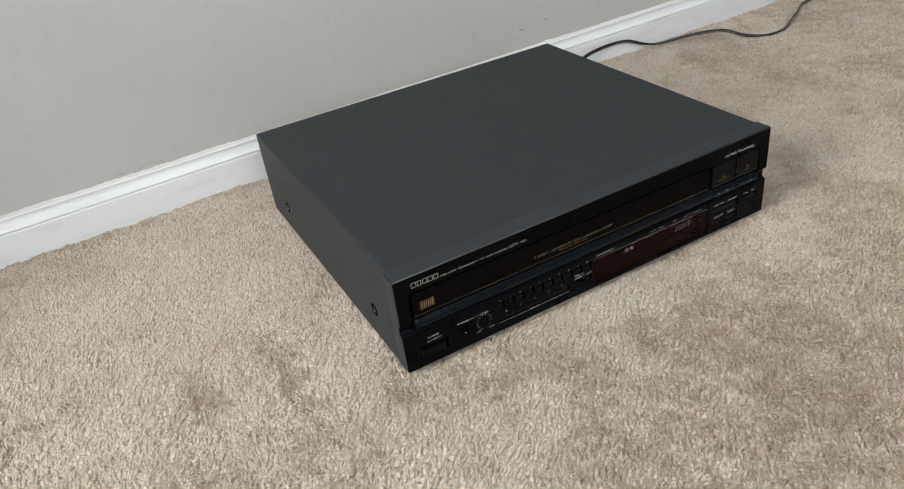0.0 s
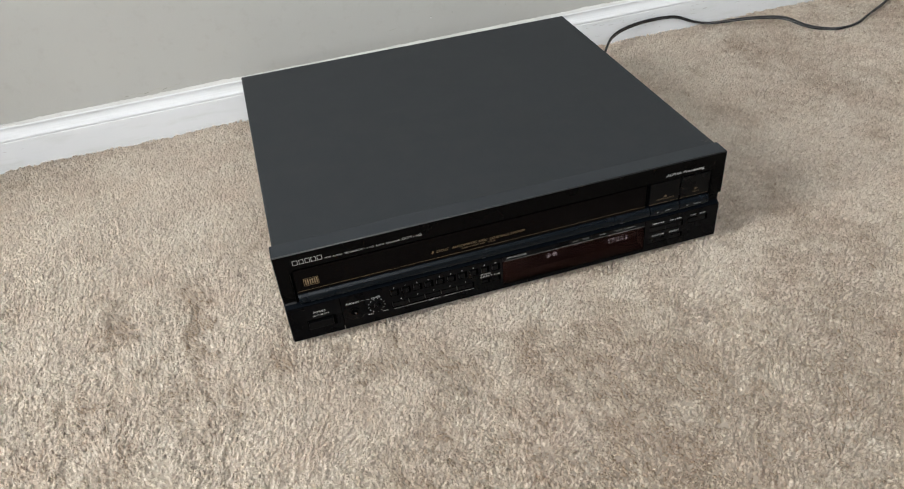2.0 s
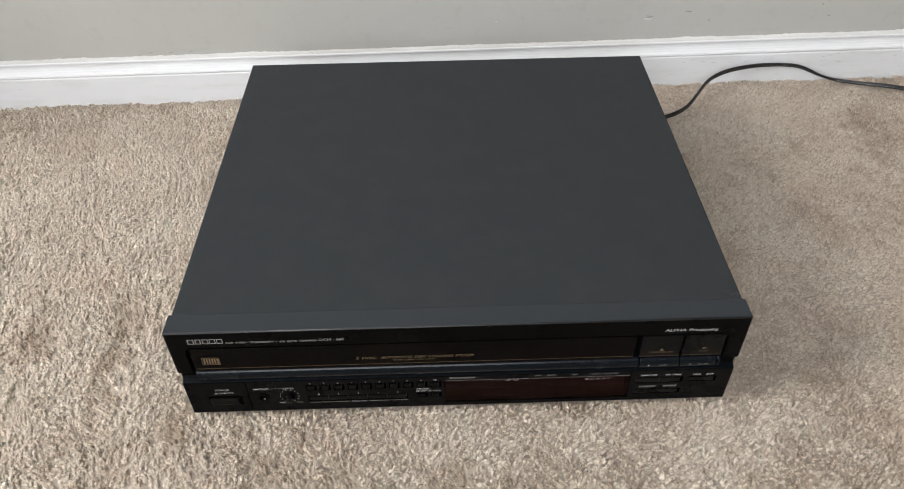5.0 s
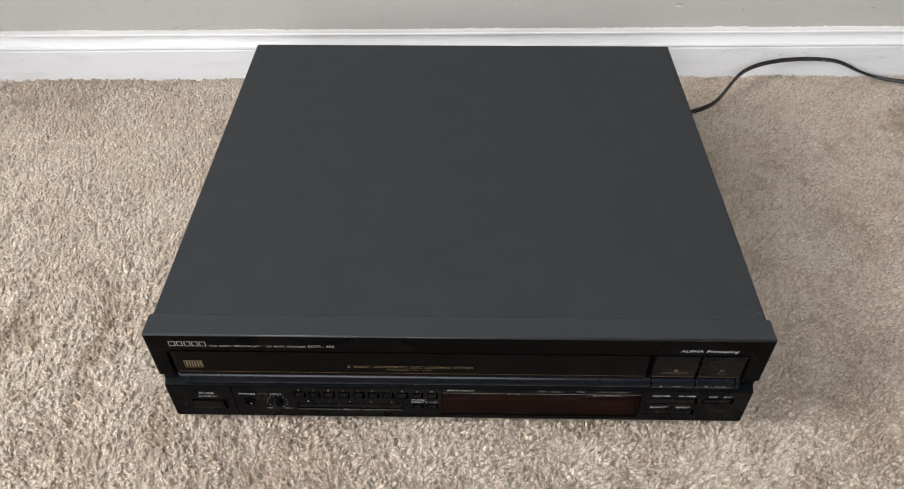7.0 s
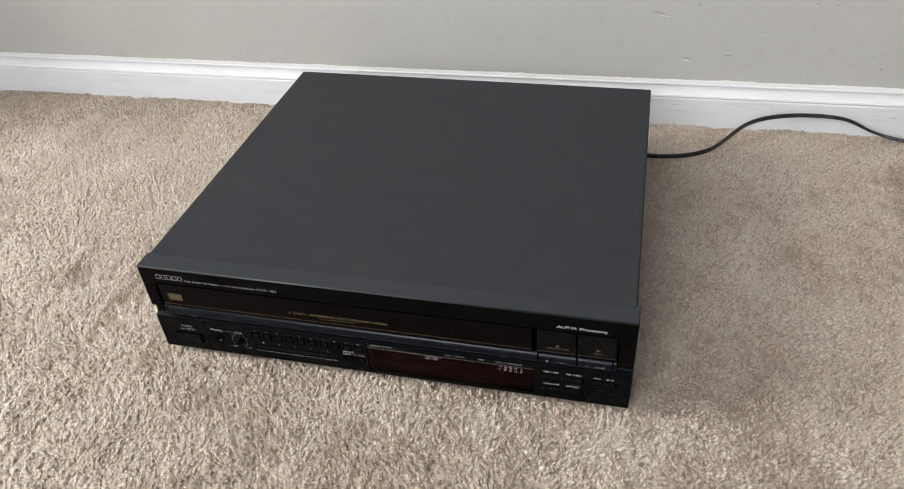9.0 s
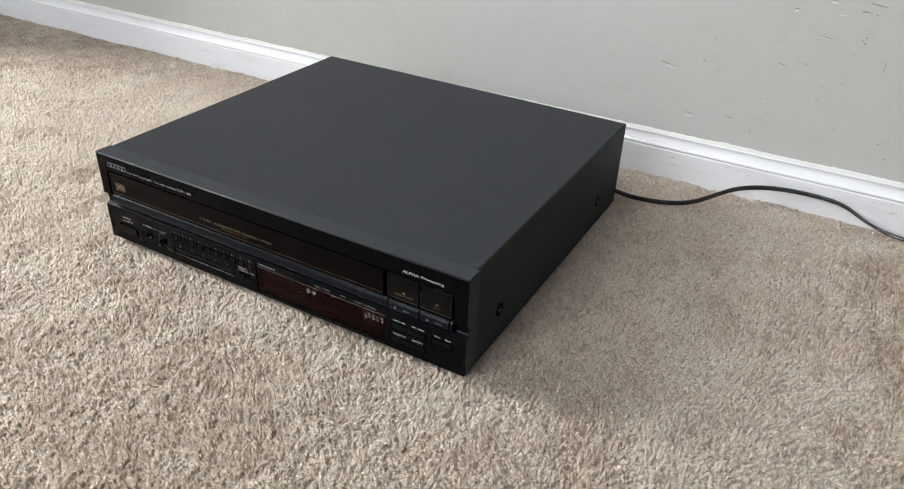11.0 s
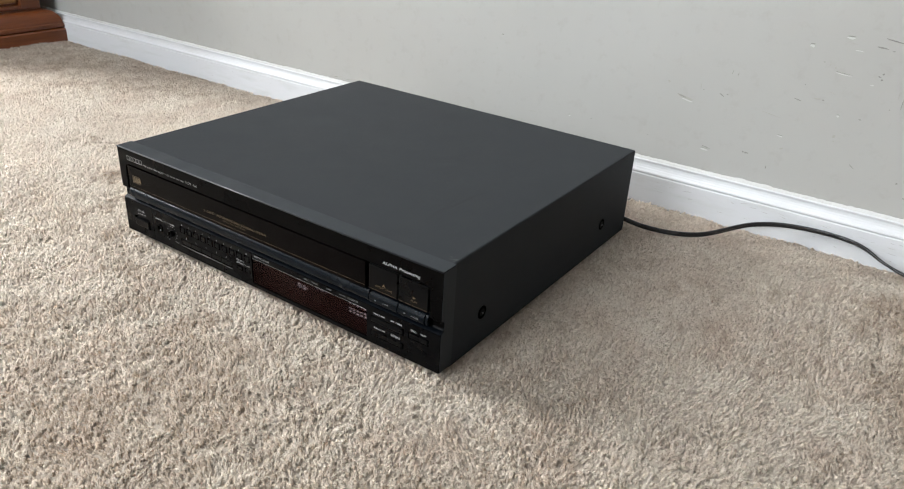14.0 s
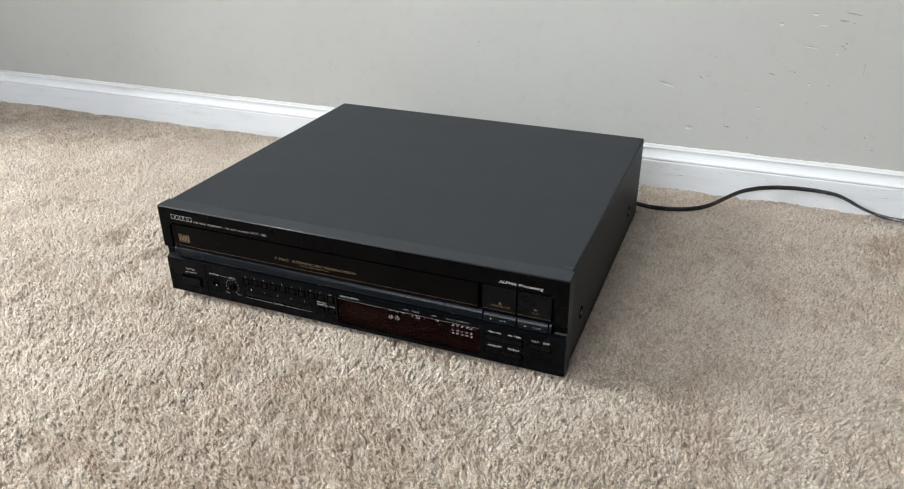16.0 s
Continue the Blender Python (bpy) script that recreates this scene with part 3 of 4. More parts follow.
    p("upper_frame", prism(arch, "y", 0.0, 0.0182, 0.0007), BEZEL, label="black plastic upper front frame")
    # thin plate added over the frame so that its top shows lit
    p("frame_cap", prism([(0.0181, 0.1044), (0.0181, 0.1047), (0.0014, 0.1047), (0.0007, 0.1046), (0.0003, 0.1043), (0.0000, 0.1039), (-0.0001, 0.1034), (0.0006, 0.1034), (0.0012, 0.1044)], "x", -0.2165, 0.2165), CAP, label="black plastic top edge in its lit tone")
    # thin strip added along the edge to draw its bright highlight
    p("front_edge", prism([(0.0008, 0.1047), (0.0002, 0.1046), (-0.0003, 0.1041), (-0.0004, 0.1036), (0.0004, 0.1036), (0.0008, 0.1040)], "x", -0.2166, 0.2166), EDGE, label="front edge strip with its highlight in the colour", smooth=True)
    # plates added on the frame's sides in the same lit tone
    for a, b in ((-0.2172, -0.2169), (0.2169, 0.2172)):
        p("side_trim", prism([(0.0006, 0.0584), (0.0006, 0.1038), (0.0180, 0.1038), (0.0180, 0.0066), (0.0006, 0.0066), (0.0006, 0.0440), (0.0046, 0.0466), (0.0046, 0.0560)], "x", a, b), CAP, label="black side face of the front in its lit tone")
    for a, b in ((-0.2165, -0.2060), (0.2052, 0.2165)):
        p("cheek", prism([(0.0182, 0.0570), (0.0030, 0.0570), (0.0042, 0.0555), (0.0050, 0.0530), (0.0050, 0.0490), (0.0040, 0.0474), (0.0182, 0.0474)], "x", a, b), BEZEL)
    p("ledge", prism([(0.0182, 0.0445), (0.0003, 0.0445), (0.0003, 0.0451), (0.0012, 0.0456), (0.0048, 0.0473), (0.0182, 0.0473)], "x", -0.2165, 0.2165, 0.0002), LEDGE, label="black glossy bevelled ledge, tinted with reflected blue")

    # black sheets added behind the openings to darken the gaps
    for u, w, c, d in ((-0.2160, 0.2160, 0.0066, 0.0443), (-0.2056, 0.2048, 0.0474, 0.0880)):
        bm = sheet_with_holes(u, w, c, d, [(-0.0121, 0.1368, 0.0101, 0.0442)] if c < 0.01 else [], BAND - 0.0004, 0.0002)
        p("slot_shade", bm, SLOT).data.materials.append(SLOT)
    # drawer front with its rounded lip
    drawer = p("drawer_front", block((-0.2026, 0.0002, 0.0598), (0.1346, BAND - 0.0002, 0.0857), 0.0004), DRAWER, label="glossy brown-black disc drawer front")
    part("gold_line", strip(-0.2022, 0.1342, 0.0625, 0.06272, 0.0002), GOLD, drawer)
    part("lip", bullnose(-0.2030, 0.1395, 0.0480, 0.0594, 0.0016, BAND - 0.0002), LIP, drawer, "black rounded lip, tinted with reflected blue")
    bm = bmesh.new()
    strip(-0.1955, -0.1822, 0.0672, 0.0676, 0.0002, bm)
    strip(-0.1955, -0.1822, 0.0750, 0.0754, 0.0002, bm)
    strip(-0.1955, -0.1951, 0.0676, 0.0750, 0.0002, bm)
    strip(-0.1826, -0.1822, 0.0676, 0.0750, 0.0002, bm)
    for k in range(6):
        strip(-0.1942 + k * 0.0020, -0.1930 + k * 0.0020, 0.0684, 0.0742, 0.0002, bm)
    part("logo_plate", bm, GOLD, drawer, "gold printed block emblem")
    words("5 DISC", -0.0790, -0.0628, 0.0686, 0.0026, GOLD, drawer, 0.0002, slant=0.2, gap=1.3)
    words("AUTOMATIC DISC LOADING SYSTEM", -0.0598, 0.0112, 0.0686, 0.0026, GOLD, drawer, 0.0002, slant=0.2, gap=1.5)
    words("INTELLIGENT DISC SCAN", -0.0505, -0.0184, 0.0660, 0.0013, GOLD, drawer, 0.0002, gap=1.6)

    # printing on the upper frame
    bm = bmesh.new()
    for a, b in ((-0.2009, -0.1962), (-0.1952, -0.1912), (-0.1900, -0.1856), (-0.1848, -0.1803), (-0.1794, -0.1750)):
        for q in ((a, b, 0.0920, 0.0925), (a, b, 0.0965, 0.0970), (a, a + 0.0005, 0.0925, 0.0965), (b - 0.0005, b, 0.0925, 0.0965)):
            strip(*q, FRONT_Y, bm)
    p("maker_mark", bm, SILVER, label="silver printed row of plain blocks")
    words("PCM AUDIO TECHNOLOGY / CD AUTO CHANGER", -0.1728, -0.1056, 0.0917, 0.0017, SILVER, gap=2.2, bold=0.01)
    words("DCM - 460", -0.1035, -0.0856, 0.0917, 0.0026, SILVER)
    words("ALPHA Processing", 0.1540, 0.1943, 0.0908, 0.0027, WHITE, slant=0.15, bold=0.012, gap=1.4)

    # large keys in the arch
    key = p("open_close_button", block((0.1388, 0.0002, 0.0612), (0.1700, BAND - 0.0002, 0.0857), 0.0005), KEY)
    part("arrow", triangle(0.1540, 0.0690, 0.0030, 0.0021, 2, 0.0002), GOLD, key)
    part("arrow", strip(0.1540, 0.1570, 0.0683, 0.0687, 0.0002), GOLD, key)
    words("OPEN/CLOSE", 0.1462, 0.1647, 0.0658, 0.0017, GOLD, key, 0.0002)
    part("gold_line", strip(0.1392, 0.1697, 0.0623, 0.06252, 0.0002), GOLD, key)
    key = p("play_button", block((0.1717, 0.0002, 0.0612), (0.2024, BAND - 0.0002, 0.0857), 0.0005), KEY)
    part("arrow", triangle(0.1868, 0.0700, 0.0034, 0.0026, 1, 0.0002), GOLD, key)
    words("PLAY", 0.1850, 0.1920, 0.0658, 0.0017, GOLD, key, 0.0002)
    part("gold_line", strip(0.1720, 0.2020, 0.0623, 0.06252, 0.0002), GOLD, key)
    key = p("stop_button", bullnose(0.1405, 0.1712, 0.0474, 0.0588, 0.0016, BAND - 0.0002), LIP)
    part("symbol", strip(0.1470, 0.1484, 0.0522, 0.0535, -0.0016), SILVER, key)
    words("STOP", 0.1560, 0.1618, 0.0522, 0.0013, SILVER, key, -0.0016)
    key = p("pause_button", bullnose(0.1722, 0.2002, 0.0474, 0.0588, 0.0016, BAND - 0.0002), LIP)
    part("symbol", strip(0.1792, 0.1797, 0.0522, 0.0535, -0.0016, strip(0.1802, 0.1807, 0.0522, 0.0535, -0.0016)), SILVER, key)
    words("PAUSE", 0.1868, 0.1942, 0.0522, 0.0013, SILVER, key, -0.0016)
    p("end_cap", bullnose(0.2010, 0.2036, 0.0474, 0.0588, 0.0010, BAND - 0.0002), LIP)

    # lower panels and their openings, whose walls are painted black as shade
    z0, z1 = 0.0046, 0.0427
    power = (-0.2008, -0.1744, 0.0142, 0.0258)
    panel = low("power_panel", sheet_with_holes(-0.2165, -0.1688, z0, z1, [power], FRONT_Y, BAND), PANEL)
    panel.data.materials.append(SLOT)
    words("POWER", -0.1937, -0.1824, 0.0325, 0.0021, WHITE, panel)
    words("ON", -0.1915, -0.1882, 0.0289, 0.0017, SILVER, panel)
    words("OFF", -0.1850, -0.1800, 0.0289, 0.0017, SILVER, panel)
    part("symbol", strip(-0.1950, -0.1923, 0.0288, 0.0294, FRONT_Y, strip(-0.1943, -0.1930, 0.0294, 0.0300, FRONT_Y)), SILVER, panel)
    part("symbol", strip(-0.1876, -0.1857, 0.0289, 0.0304, FRONT_Y), SILVER, panel)
    low("power_button", block((-0.2004, -0.0006, 0.0145), (-0.1772, BAND - 0.0002, 0.0226), 0.0008), KEY)

    keys = [(-0.1218 + 0.0110 * k, 0.0296, 0.0371) for k in range(10)]
    low_keys = [(-0.0337, 0.0170, 0.0224), (-0.0228, 0.0170, 0.0224)]
    holes = [(x, x + 0.0083, a, b) for x, a, b in keys + low_keys]
    disc_slot = (-0.1214, -0.0418, 0.0156, 0.0222)
    display = (-0.0121, 0.1368, 0.0085, 0.0426)
    skips = [(0.1415, 0.1788, 0.0268, 0.0338), (0.1415, 0.1788, 0.0128, 0.0190), (0.1834, 0.2054, 0.0272, 0.0338)]
    panel = low("control_panel", sheet_with_holes(-0.1682, 0.2165, z0, z1, [*holes, disc_slot, display, *skips], FRONT_Y, BAND), PANEL)
    panel.data.materials.append(SLOT)
    for x, a, b in keys + low_keys:
        low("number_button", block((x + 0.0005, 0.0002, a + 0.0002), (x + 0.0062, BAND - 0.0006, b - 0.0021), 0.0004), KEY)
    for k in range(5):
        x = disc_slot[0] + 0.0003 + k * 0.01575
        low("disc_button", block((x, 0.0004, 0.0158), (x + 0.0153, BAND - 0.0002, 0.0208), 0.0004), KEY)
    for a, b, c, d in skips:
        m = (a + b) / 2
        for u, w in (((a + 0.0003, m - 0.0001), (m + 0.0001, b - 0.0019)) if b - a > 0.03 else ((a + 0.0003, b - 0.0019),)):
            low("skip_button", block((u, 0.0003, c + 0.0002), (w, BAND - 0.0002, d - 0.0014), 0.0004), KEY)
    for k in range(10):
        x = keys[k][0] + 0.0036
        w = 0.0006 if k == 0 else 0.0011 if k < 9 else 0.0022
        words(str(k + 1), x - w / 2, x + w / 2, 0.0379, 0.0017, WHITE, panel)
    for k in range(5):
        x = disc_slot[0] + 0.0088 + k * 0.01575
        words(str(k + 1), x - 0.0005, x + 0.0005, 0.0237, 0.0017, WHITE, panel)
    part("line", strip(-0.1211, -0.0889, 0.0139, 0.0142, FRONT_Y, strip(-0.0729, -0.0421, 0.0139, 0.0142, FRONT_Y)), SILVER, panel)
    words("DISC NO.", -0.0869, -0.0749, 0.0133, 0.0017, WHITE, panel)
    words("PROG/", -0.0341, -0.0243, 0.0270, 0.0018, WHITE, panel)
    words("DIRECT", -0.0346, -0.0226, 0.0241, 0.0018, WHITE, panel)
    words("+10", -0.0212, -0.0152, 0.0241, 0.0018, WHITE, panel)
    words("PHONES", -0.1637, -0.1517, 0.0324, 0.0019, WHITE, panel)
    words("LEVEL", -0.1401, -0.1311, 0.0324, 0.0021, WHITE, panel)
    part("line", strip(-0.1503, -0.1415, 0.0333, 0.0335, FRONT_Y), SILVER, panel)
    words("MIN", -0.1452, -0.1410, 0.0143, 0.0014, WHITE, panel)
    words("MAX", -0.1316, -0.1262, 0.0143, 0.0014, WHITE, panel)
    bm = bmesh.new()
    for k in range(12):
        a = radians(-60 + 300 * k / 11)
        disc(-0.1362 - 0.0076 * math.cos(a), 0.0237 + 0.0076 * math.sin(a), 0.00042, -0.00006, 0.0, 8, bm)
    part("level_scale", bm, WHITE, panel)
    jack = low("phones_jack", ring(-0.1573, 0.0228, 0.0046, 0.0031, -0.0008, 0.004), BEZEL)
    # black disc painted in place of the jack's shaded hole
    part("socket", disc(-0.1573, 0.0228, 0.0031, -0.00005, 0.0004, 20), SLOT, jack)
    part("contact", disc(-0.1566, 0.0208, 0.0009, -0.0003, 0.0, 10), STEEL, jack)
    knob = low("level_knob", disc(-0.1352, 0.0237, 0.0036, -0.0046, 0.0, 28, None, 0.0006), KEY)
    part("pointer", block((-0.1359, -0.0060, 0.0196), (-0.1345, -0.0044, 0.0278), 0.0003), KEY, knob)

    # display behind smoked glass
    bm = bmesh.new()
    a, b, c, d = display
    far = 0.0138
    v = {(i, j, k): bm.verts.new(((a, b)[i], (BAND - 0.0028, far)[j], (c, d)[k])) for i in (0, 1) for j in (0, 1) for k in (0, 1)}
    for q in (((0, 1, 0), (1, 1, 0), (1, 1, 1), (0, 1, 1)), ((0, 0, 0), (1, 0, 0), (1, 1, 0), (0, 1, 0)), ((0, 0, 1), (0, 1, 1), (1, 1, 1), (1, 0, 1)), ((0, 0, 0), (0, 1, 0), (0, 1, 1), (0, 0, 1)), ((1, 0, 0), (1, 0, 1), (1, 1, 1), (1, 1, 0))):
        bm.faces.new([v[k] for k in q])
    show = low("display", bm, CAVITY, label="dark red display recess")
    pane = part("pane", block((a + 0.0003, 0.0008, c + 0.0003), (b - 0.0003, 0.0022, d - 0.0003)), GLASS, show, "smoked red glass pane")
    pane.visible_shadow = False
    part("label_band", block((a + 0.0004, 0.00045, 0.0367), (b - 0.0004, 0.00075, 0.0422)), PANEL, show)
    y = 0.00045
    part("line", strip(a + 0.001, b - 0.001, 0.0365, 0.0367, y), SILVER, show)
    words("REMOTE SENSOR", -0.0075, 0.0126, 0.0391, 0.0017, WHITE, show, y)
    words("DISC", 0.0600, 0.0657, 0.0391, 0.0016, DIM, show, y)
    words("TRACK", 0.0690, 0.0768, 0.0391, 0.0016, DIM, show, y)
    words("TIME", 0.0881, 0.0939, 0.0391, 0.0016, DIM, show, y)
    words("MUSIC", 0.1039, 0.1118, 0.0391, 0.0016, DIM, show, y)
    words("CALENDAR", 0.1140, 0.1263, 0.0391, 0.0016, DIM, show, y)
    y = far - 0.0006
    for k, (x, z) in enumerate(((0.0401, 0.0286), (0.0468, 0.0286), (0.0535, 0.0286), (0.0399, 0.0196), (0.0467, 0.0196))):
        part("ring_lamp", ring(x, z, 0.0023, 0.00205, y, y + 0.0001, 24), GLOW, show)
        words(str(k + 1), x - 0.0007, x + 0.0007, z - 0.0011, 0.0022, GLOW, show, y, name="numeral")
    bm = bmesh.new()
    seven_segments(bm, 0.0600, 0.0240, 0.0036, 0.0085, "bc", y)
    seven_segments(bm, 0.0673, 0.0240, 0.0036, 0.0085, "abcdef", y)
    seven_segments(bm, 0.0722, 0.0240, 0.0036, 0.0085, "bc", y)
    part("numeral", bm, GLOW, show)
    words("M", 0.0888, 0.0904, 0.0258, 0.0014, GLOW, show, y, name="numeral", bold=0.03)
    for r, z in enumerate((0.0296, 0.0246, 0.0192, 0.0157)):
        for c5 in range(5):
            n = r * 5 + c5 + 1
            x = 0.1054 + 0.0046 * c5
            words(str(n), x - 0.0011, x + 0.0011, z, 0.0020, GLOW, show, y, name="numeral")

    # transport lettering
    bm = bmesh.new()
    strip(0.1448, 0.1452, 0.0357, 0.0376, FRONT_Y, bm)
    for x in (0.1454, 0.1475, 0.1528, 0.1549):
        triangle(x, 0.03665, 0.0020, 0.0019, -1, FRONT_Y, bm)
    for x in (0.1641, 0.1662, 0.1715, 0.1736):
        triangle(x, 0.03665, 0.0020, 0.0019, 1, FRONT_Y, bm)
    strip(0.1757, 0.1761, 0.0357, 0.0376, FRONT_Y, bm)
    for x in (0.1506, 0.1694):
        prism([(x, 0.0356), (x + 0.0004, 0.0356), (x + 0.0014, 0.0377), (x + 0.0010, 0.0377)], "y", -0.00006, 0.0, 0, bm)
    part("symbol", bm, WHITE, panel)
    words("DISC", 0.1863, 0.1925, 0.0353, 0.0018, WHITE, panel)
    words("SKIP", 0.1967, 0.2026, 0.0353, 0.0018, WHITE, panel)
    words("RANDOM", 0.1453, 0.1579, 0.0212, 0.0020, WHITE, panel)
    words("REPEAT", 0.1643, 0.1752, 0.0212, 0.0020, WHITE, panel)
    return root


cd_changer()


# ---- mains cord ----
def power_cord():
    """Flat twin cord from the back of the changer, looping against the baseboard and away over the carpet."""
    ctrl = [(0.150, 0.384, 0.030), (0.182, 0.393, 0.020), (0.235, 0.408, 0.0045), (0.2934, 0.4324, 0.0035), (0.3432, 0.490, 0.0125), (0.3941, 0.5065, 0.0185), (0.4553, 0.5085, 0.0175),
            (0.4933, 0.503, 0.0045), (0.5217, 0.495, 0.0), (0.568, 0.4586, 0.012), (0.6035, 0.4313, 0.0150), (0.6289, 0.4123, 0.0055), (0.6513, 0.4015, 0.0),
            (0.6735, 0.389, 0.0), (0.7069, 0.3908, 0.001), (0.7454, 0.4105, 0.002), (0.7905, 0.4343, 0.002), (0.8387, 0.4606, 0.001), (0.91, 0.470, 0.0), (1.0, 0.44, 0.0), (1.1, 0.47, 0.0)]
    pts = [Vector(c) for c in ctrl]
    ext = [pts[0] * 2 - pts[1], *pts, pts[-1] * 2 - pts[-2]]
    line = []
    for a, b, c, d in zip(ext, ext[1:], ext[2:], ext[3:]):
        for k in range(10):
            u = k / 10
            line.append(0.5 * (2 * b + (c - a) * u + (2 * a - 5 * b + 4 * c - d) * u * u + (3 * b - a - 3 * c + d) * u ** 3))
    line.append(pts[-1])
    bm = bmesh.new()
    rings = []
    R = 0.0017
    shape = [(R * math.cos(radians(a)) + R * 0.95, R * math.sin(radians(a))) for a in range(-130, 131, 26)]
    shape += [(-R * math.cos(radians(a)) - R * 0.95, -R * math.sin(radians(a))) for a in range(-130, 131, 26)]
    for i, c in enumerate(line):
        t = (line[min(i + 1, len(line) - 1)] - line[max(i - 1, 0)]).normalized()
        twist = 0.5 + 0.9 * math.sin(i * 0.045)
        side = t.cross(Vector((0, 0, 1))).normalized()
        up = side.cross(t)
        e1 = side * math.cos(twist) + up * math.sin(twist)
        e2 = t.cross(e1)
        rings.append([bm.verts.new(c + e1 * u + e2 * w) for u, w in shape])
    n = len(shape)
    for a, b in zip(rings, rings[1:]):
        for i in range(n):
            bm.faces.new((a[i], a[(i + 1) % n], b[(i + 1) % n], b[i]))
    bm.faces.new(rings[0])
    bm.faces.new(rings[-1][::-1])
    ob = put("power_cord", bm, CORD, smooth=True)
    return tagged(ob, "black twin power cord curling along the baseboard and carpet", "cord")


power_cord()


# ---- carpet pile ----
# nap patches, their light and shade painted as tone: x, y, half-sizes, turn, and strength; dark (-) ones also lean
# towards the west window, light (+) ones away from it
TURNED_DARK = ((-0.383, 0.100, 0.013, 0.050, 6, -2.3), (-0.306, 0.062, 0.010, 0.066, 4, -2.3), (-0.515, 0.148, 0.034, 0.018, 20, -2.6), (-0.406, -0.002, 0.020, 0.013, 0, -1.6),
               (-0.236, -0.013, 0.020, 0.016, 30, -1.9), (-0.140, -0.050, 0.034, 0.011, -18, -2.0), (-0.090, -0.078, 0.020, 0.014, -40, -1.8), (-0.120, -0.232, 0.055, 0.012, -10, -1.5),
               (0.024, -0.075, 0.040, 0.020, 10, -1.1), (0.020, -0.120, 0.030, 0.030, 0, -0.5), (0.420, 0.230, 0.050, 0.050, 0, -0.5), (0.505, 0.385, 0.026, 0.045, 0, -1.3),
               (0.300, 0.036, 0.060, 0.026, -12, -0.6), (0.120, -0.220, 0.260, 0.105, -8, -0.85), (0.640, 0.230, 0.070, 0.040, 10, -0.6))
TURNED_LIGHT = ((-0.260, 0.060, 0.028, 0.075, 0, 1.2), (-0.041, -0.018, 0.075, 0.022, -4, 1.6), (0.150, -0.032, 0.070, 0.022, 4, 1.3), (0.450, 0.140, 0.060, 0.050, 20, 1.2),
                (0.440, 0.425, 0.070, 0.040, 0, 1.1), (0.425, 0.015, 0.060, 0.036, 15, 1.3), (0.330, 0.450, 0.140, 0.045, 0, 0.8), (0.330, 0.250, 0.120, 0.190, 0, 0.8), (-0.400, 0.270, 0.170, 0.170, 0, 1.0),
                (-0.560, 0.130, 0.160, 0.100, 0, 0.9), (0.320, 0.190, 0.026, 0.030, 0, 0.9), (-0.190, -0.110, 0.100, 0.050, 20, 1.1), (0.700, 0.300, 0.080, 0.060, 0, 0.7))


